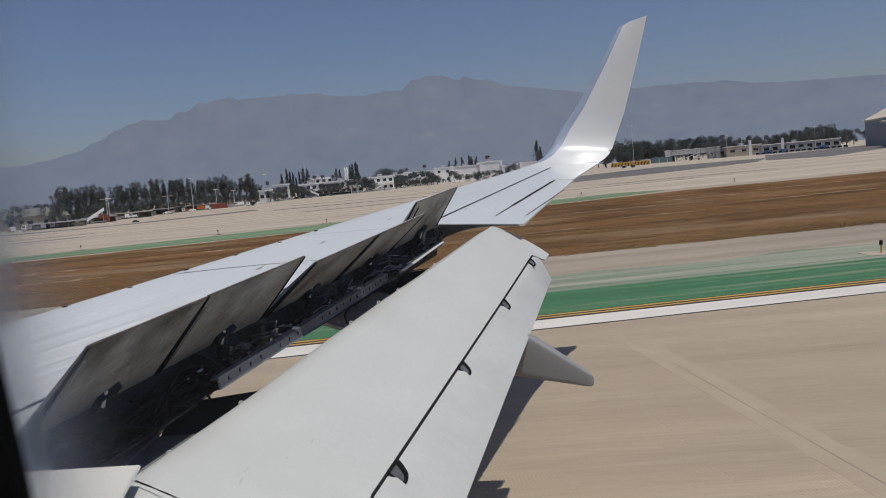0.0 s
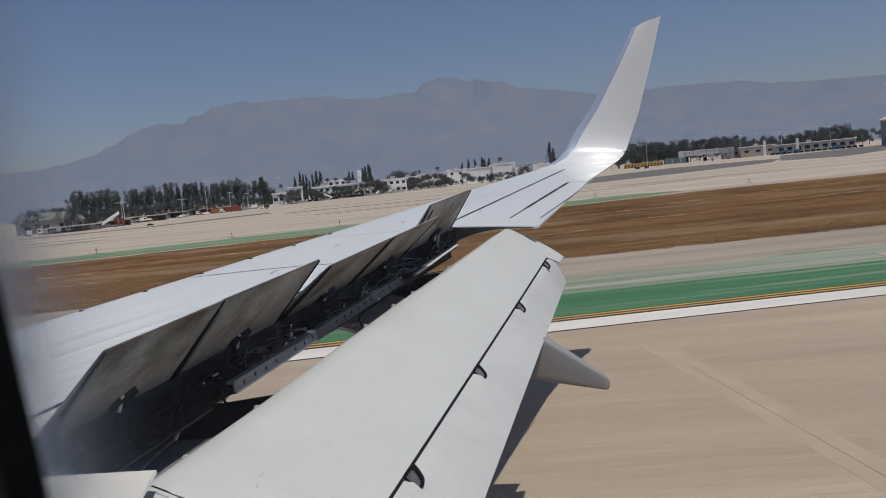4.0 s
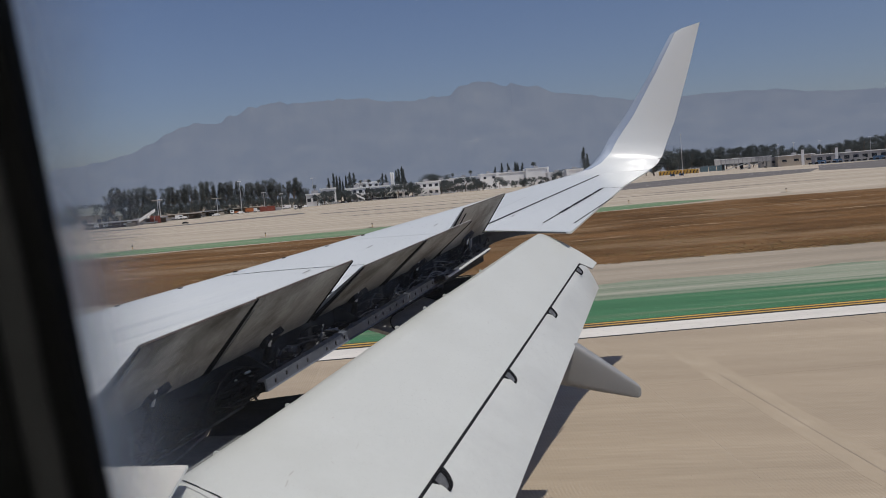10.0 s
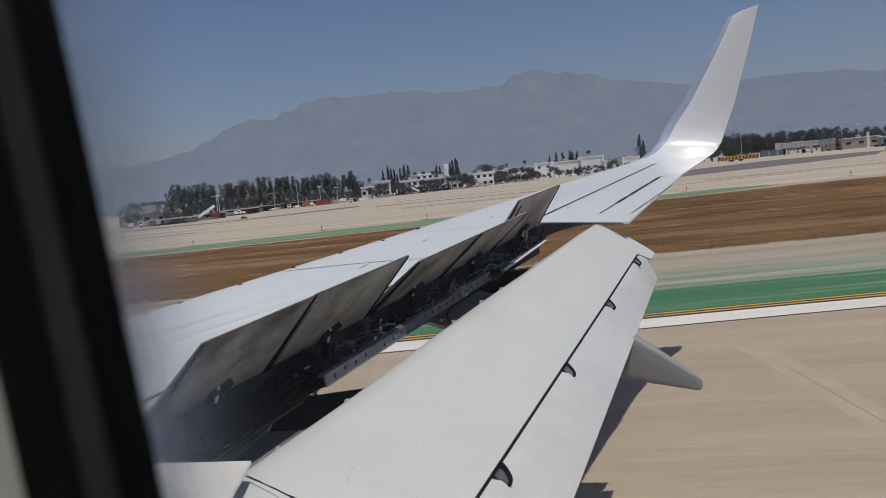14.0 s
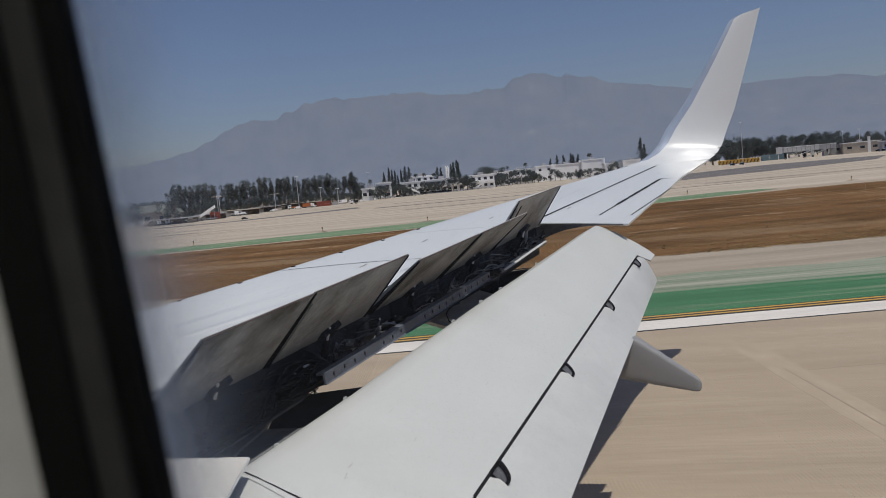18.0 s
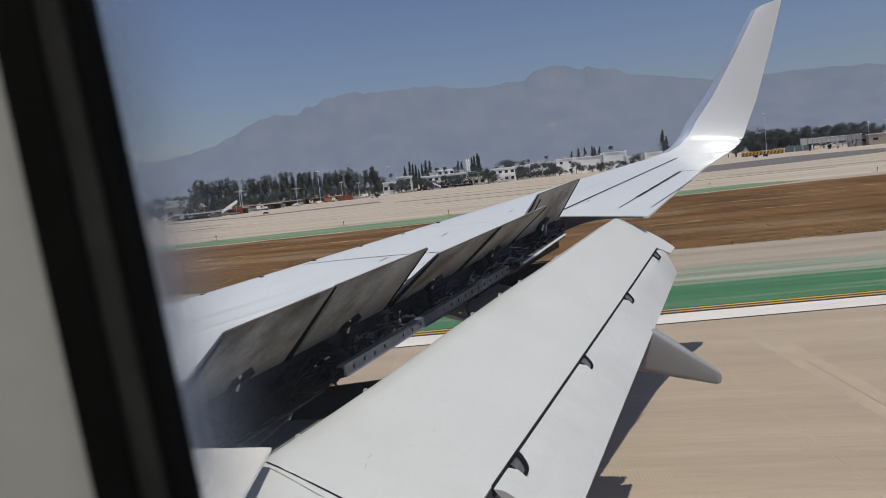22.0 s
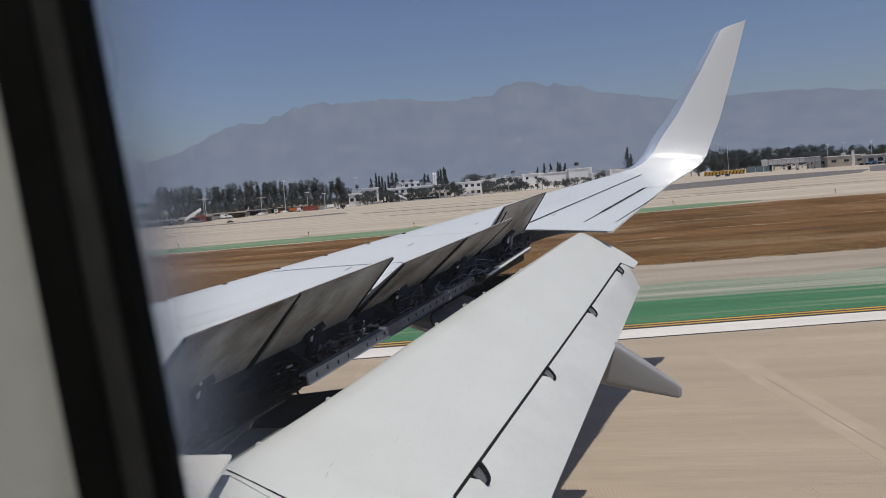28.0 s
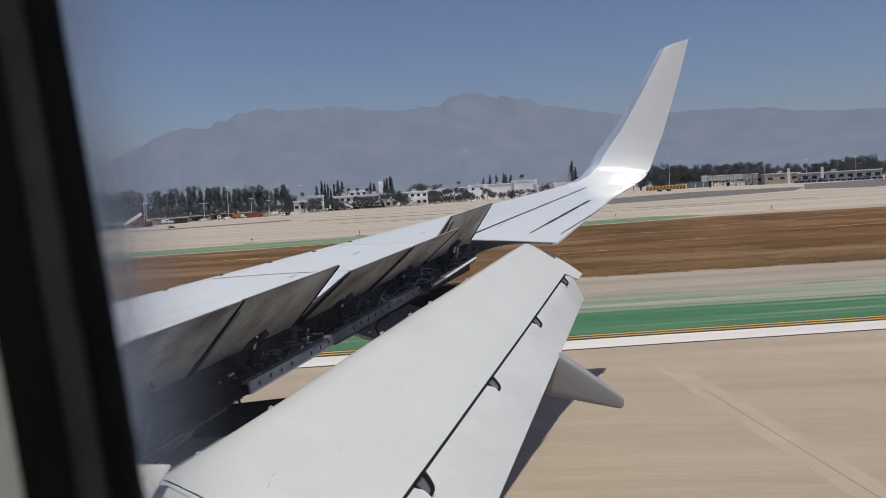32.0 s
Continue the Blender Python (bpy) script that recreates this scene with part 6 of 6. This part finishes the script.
def jet_bridge(az, dist, turn):
    e = thing("jet_bridge", "grey passenger boarding bridge on wheeled legs", "jet bridge", "", facing(az, dist, turn, FAR_K))
    t = part("tunnel", boxed((-9, -1.6, 3.6), (9, 1.6, 6.2), 0.1), M_BGREY, e, "long grey tunnel")
    part("roof", boxed((-9.2, -1.8, 6.2), (9.2, 1.8, 6.5)), M_BWALL, e)
    part("cab", boxed((-12, -2.2, 3.3), (-9, 2.2, 6.8), 0.15), M_POLE, e)
    # near-black plate as the shade inside the cab mouth
    part("cab_shade_panel", boxed((-12.1, -1.4, 3.6), (-12.0, 1.4, 5.9)), M_DARK, e)
    for x in (-7.5, 6.0):
        part("leg", boxed((x - 0.5, -1.3, 0.4), (x + 0.5, 1.3, 3.6)), M_DARK if x < 0 else M_POLE, e)
        for y in (-1.2, 1.2):
            wheel(e, x, y, 0.5, 0.35)
    for k in range(8):
        x = -8.2 + k * 2.2
        part("panel", boxed((x, -1.66, 3.8), (x + 1.9, -1.6, 6.0)), M_POLE, t)
    v = [(-6, -2.4, 0.2), (5.5, -2.4, 3.6), (5.5, -2.4, 4.0), (-6, -2.4, 0.6)]
    q = v + [(x, y + 0.7, z) for x, y, z in v]
    part("service_stair", mesh(q, [(0, 1, 2, 3), (7, 6, 5, 4), (0, 4, 5, 1), (1, 5, 6, 2), (2, 6, 7, 3), (3, 7, 4, 0)]), M_POLE, e)
    return e


jet_bridge(12.7, 500, 4)
jet_bridge(13.7, 520, -18)
for k in range(12):
    az = 8.0 + k * 0.205
    e = thing("striped_barrier", "yellow barrier block with a black diagonal stripe", "barrier", "striped barrier row", facing(az, 520, 4, FAR_K))
    part("block", boxed((-0.9, -0.4, 0), (0.9, 0.4, 2.4)), M_YEL, e)
    q = [(-0.7, -0.42, 0.05), (-0.1, -0.42, 0.05), (0.7, -0.42, 1.95), (0.1, -0.42, 1.95)]
    part("stripe", mesh(q + [(x, -0.38, z) for x, y, z in q], [(0, 1, 2, 3), (7, 6, 5, 4), (0, 4, 5, 1), (1, 5, 6, 2), (2, 6, 7, 3), (3, 7, 4, 0)]), M_BLACKP, e)
for k in range(14):
    e = thing("low_wall_block", "white concrete barrier block", "barrier", "white barrier row", facing(24.5 + k * 0.62, 282 + k * 0.4, 10, FAR_K))
    part("block", boxed((-1.45, -0.3, 0), (1.45, 0.3, 0.9), 0.05), M_BWALL, e)


# ---------- airfield signs and lights ----------
def g2w(a, d, z=0.0):
    return GM @ Vector((a, d, z))


def sign_box(a, d, w, h, label, turn=0.0, legs=2):
    p = g2w(a, d)
    e = thing("runway_sign", label, "airfield sign", "airfield signs", pose(p.x, p.y, -0.005, 0, 0, math.degrees(TURN) + turn))
    part("panel", boxed((-w / 2, -0.14, 0.26), (w / 2, 0.14, 0.26 + h), 0.04), M_DARK, e, "black sign panel")
    part("rail", boxed((-w / 2 - 0.03, -0.08, 0.22), (w / 2 + 0.03, 0.08, 0.262)), M_BGREY, e)
    for k in range(legs):
        x = -w / 2 + 0.14 + (w - 0.28) * k / max(1, legs - 1)
        part("leg", rod(bmesh.new(), (x, 0, 0), (x, 0, 0.23), 0.035, 0.035, 6), M_BGREY, e)
    part("footing", boxed((-w / 2 - 0.25, -0.4, 0.0), (w / 2 + 0.25, 0.4, 0.03)), M_CONC2, e)
    return e


sign_box(-62, 66, 0.75, 0.9, "black square distance marker on a concrete pad", 40)
sign_box(36, 37.6, 0.8, 0.95, "black rounded distance marker on a pale pad", 10)
ks = sign_box(-92, 60, 4.3, 0.78, "long black taxiway sign with a yellow letter", -22, 8)
q = bpy.data.curves.new("letter", "FONT")
q.body, q.size, q.align_x, q.extrude = "K", 0.72, "CENTER", 0.005
lt = new("letter", q)
lt.data.materials.append(M_YEL)
lt.parent = ks
lt.matrix_basis = pose(-1.62, -0.152, 0.40, 90, 0, 0)
for x0, x1, z0, z1 in ((-2.08, -1.16, 0.96, 1.0), (-2.08, -1.16, 0.30, 0.34), (-2.08, -2.04, 0.30, 1.0), (-1.20, -1.16, 0.30, 1.0)):
    part("letter_border", boxed((x0, -0.156, z0), (x1, -0.145, z1)), M_YEL, ks)


def edge_light(a, d):
    p = g2w(a, d)
    e = thing("edge_light", "small green-topped taxiway edge light on a stake", "edge light", "taxiway edge lights", pose(p.x, p.y, -0.002))
    part("pad", boxed((-0.55, -0.55, 0), (0.55, 0.55, 0.012)), M_PALE, e, "pale square pad")
    part("stem", rod(bmesh.new(), (0, 0, 0), (0, 0, 0.28), 0.03, 0.03, 8), M_YEL, e)
    part("lens", rod(bmesh.new(), (0, 0, 0.28), (0, 0, 0.42), 0.06, 0.05, 10), M_DARK, e)
    return e


for a in (-58, -28, 16.5, 37, 61):
    edge_light(a, 26.4)
for a, d in ((-52, 78), (-27, 85), (-15, 90.5), (-4, 93.5), (6, 95), (26, 101), (44, 99)):
    edge_light(a, d)

# ---------- infield tufts ----------
M_STRAW = mat("pale_straw", (0.31, 0.205, 0.105), 0.95, 0.15, 0.6, 6, spec=0.03)
M_SCRUB = mat("brown_scrub", (0.185, 0.108, 0.05), 0.95, 0.15, 0.6, 6, spec=0.03)
M_OLIVE = mat("olive_weeds", (0.19, 0.145, 0.065), 0.95, 0.15, 0.6, 6, spec=0.03)


def tufts(name, label, material, seed, count, size, near, cut):
    """Low leaning clumps scattered over the infield, thicker where the noise is high."""
    rng = random.Random(seed)
    v, f = [], []
    for _ in range(count):
        d, a = 35.4 + near * rng.random() ** 1.5, rng.uniform(-75, 95)
        if d > 77 + a * (0.30 if a < 25 else 0.2):
            continue
        if noise.noise(Vector((a * 0.09 + seed, d * 0.35, seed * 1.7))) + 0.5 * noise.noise(Vector((a * 0.5, d * 1.1, seed))) < cut + rng.uniform(-0.2, 0.2):
            continue
        p = g2w(a, d)
        for _k in range(3):
            s = size * rng.uniform(0.5, 1.3)
            an = rng.uniform(0, 6.28)
            c, n_ = math.cos(an) * s, math.sin(an) * s
            x, y = p.x + rng.uniform(-0.8, 0.8) * size, p.y + rng.uniform(-0.8, 0.8) * size
            h, ln = s * rng.uniform(0.06, 0.18), rng.choice((-1, 1)) * rng.uniform(0.7, 1.6)
            i = len(v)
            v += [(x - c * 0.7, y - n_ * 0.7, -0.006), (x + c * 0.7, y + n_ * 0.7, -0.006), (x + c * 0.5 - n_ * ln, y + n_ * 0.5 + c * ln, h), (x - c * 0.3 - n_ * ln * 0.8, y - n_ * 0.3 + c * ln * 0.8, h * 0.8)]
            f.append((i, i + 1, i + 2, i + 3))
    me = bpy.data.meshes.new(name)
    me.from_pydata(v, [], f)
    me.materials.append(material)
    return tagged(new(name, me), label, "grass", "", "stuff")


M_BARE_SOIL = mat("bare_pale_soil", (0.33, 0.235, 0.15), 0.95, 0.2, 0.8, 6, stretch=(0.4, 1, 1), col2=(0.20, 0.115, 0.055), mix=0.58, edge=0.1, spec=0.03)
rng = random.Random(21)
for a0, d0, ln, w_ in ((-30, 56, 14, 0.7), (-22, 48, 8, 0.8), (-16, 62, 12, 0.7), (6, 60, 8, 0.5), (15, 66, 9, 0.6), (16, 55, 6, 0.5), (22, 71, 12, 0.9), (27, 60, 12, 0.8), (34, 75, 10, 0.8), (9, 50, 4, 0.4), (40, 62, 20, 0.9), (-46, 52, 14, 0.8), (-12, 44, 6, 0.5)):
    top, low = [], []
    for k in range(49):
        a = a0 + ln * k / 48
        m_ = d0 + 0.04 * ln * k / 48 + 0.7 * noise.noise(Vector((a * 0.25, d0, 0))) + 0.35 * noise.noise(Vector((a * 1.1, d0, 3)))
        q = w_ * math.sin(math.pi * k / 48) ** 0.5 * max(0.05, 0.35 + 1.7 * noise.noise(Vector((a * 1.3, d0, 5))) + 0.8 * noise.noise(Vector((a * 4.1, d0, 9))))
        top.append((a, m_ + q))
        low.append((a, m_ - q))
    ob = obj("bare_soil", prism(low + top[::-1], -0.02, 0.001), M_BARE_SOIL)
    ob.matrix_basis = GM
    tagged(ob, "pale bare soil streak in the infield", "ground", "", "structure")
tufts("dry_grass_tufts", "pale straw-coloured dry grass tufts on bare soil", M_STRAW, 3, 30000, 0.055, 52, 0.16)
tufts("brown_scrub_tufts", "low red-brown scrub on the infield soil", M_SCRUB, 7, 44000, 0.065, 52, -0.05)
tufts("olive_weeds", "dull olive weeds along the pavement edge", M_OLIVE, 9, 26000, 0.06, 16, 0.02)
tufts("edge_straw", "short dry grass fringe beside the pavement", M_GRASS, 11, 7000, 0.05, 2.2, -0.1)

# ---------- runway slabs ----------
W_SLAB = 6.1
base = boxed((0.004, 0.004, -0.03), (W_SLAB - 0.004, W_SLAB - 0.004, 0.0))
sm = bpy.data.meshes.new("slab")
base.to_mesh(sm)
base.free()
sm.materials.append(M_CONC)
for i in range(-9, 16):
    for j in range(-3, 4):
        s = new("slab", sm)
        s.parent = runway
        s.matrix_basis = pose(i * W_SLAB - 2.2, j * W_SLAB - 3.45, 0.0)
for a0, a1 in ((-600, -9 * W_SLAB - 2.2), (16 * W_SLAB - 2.2, 600)):
    part("slab", boxed((a0, -30, -0.03), (a1, 20.95, 0.0)), M_CONC, runway)
part("slab", boxed((-57.1, -30, -0.03), (95.4, -21.75, 0.0)), M_CONC, runway)
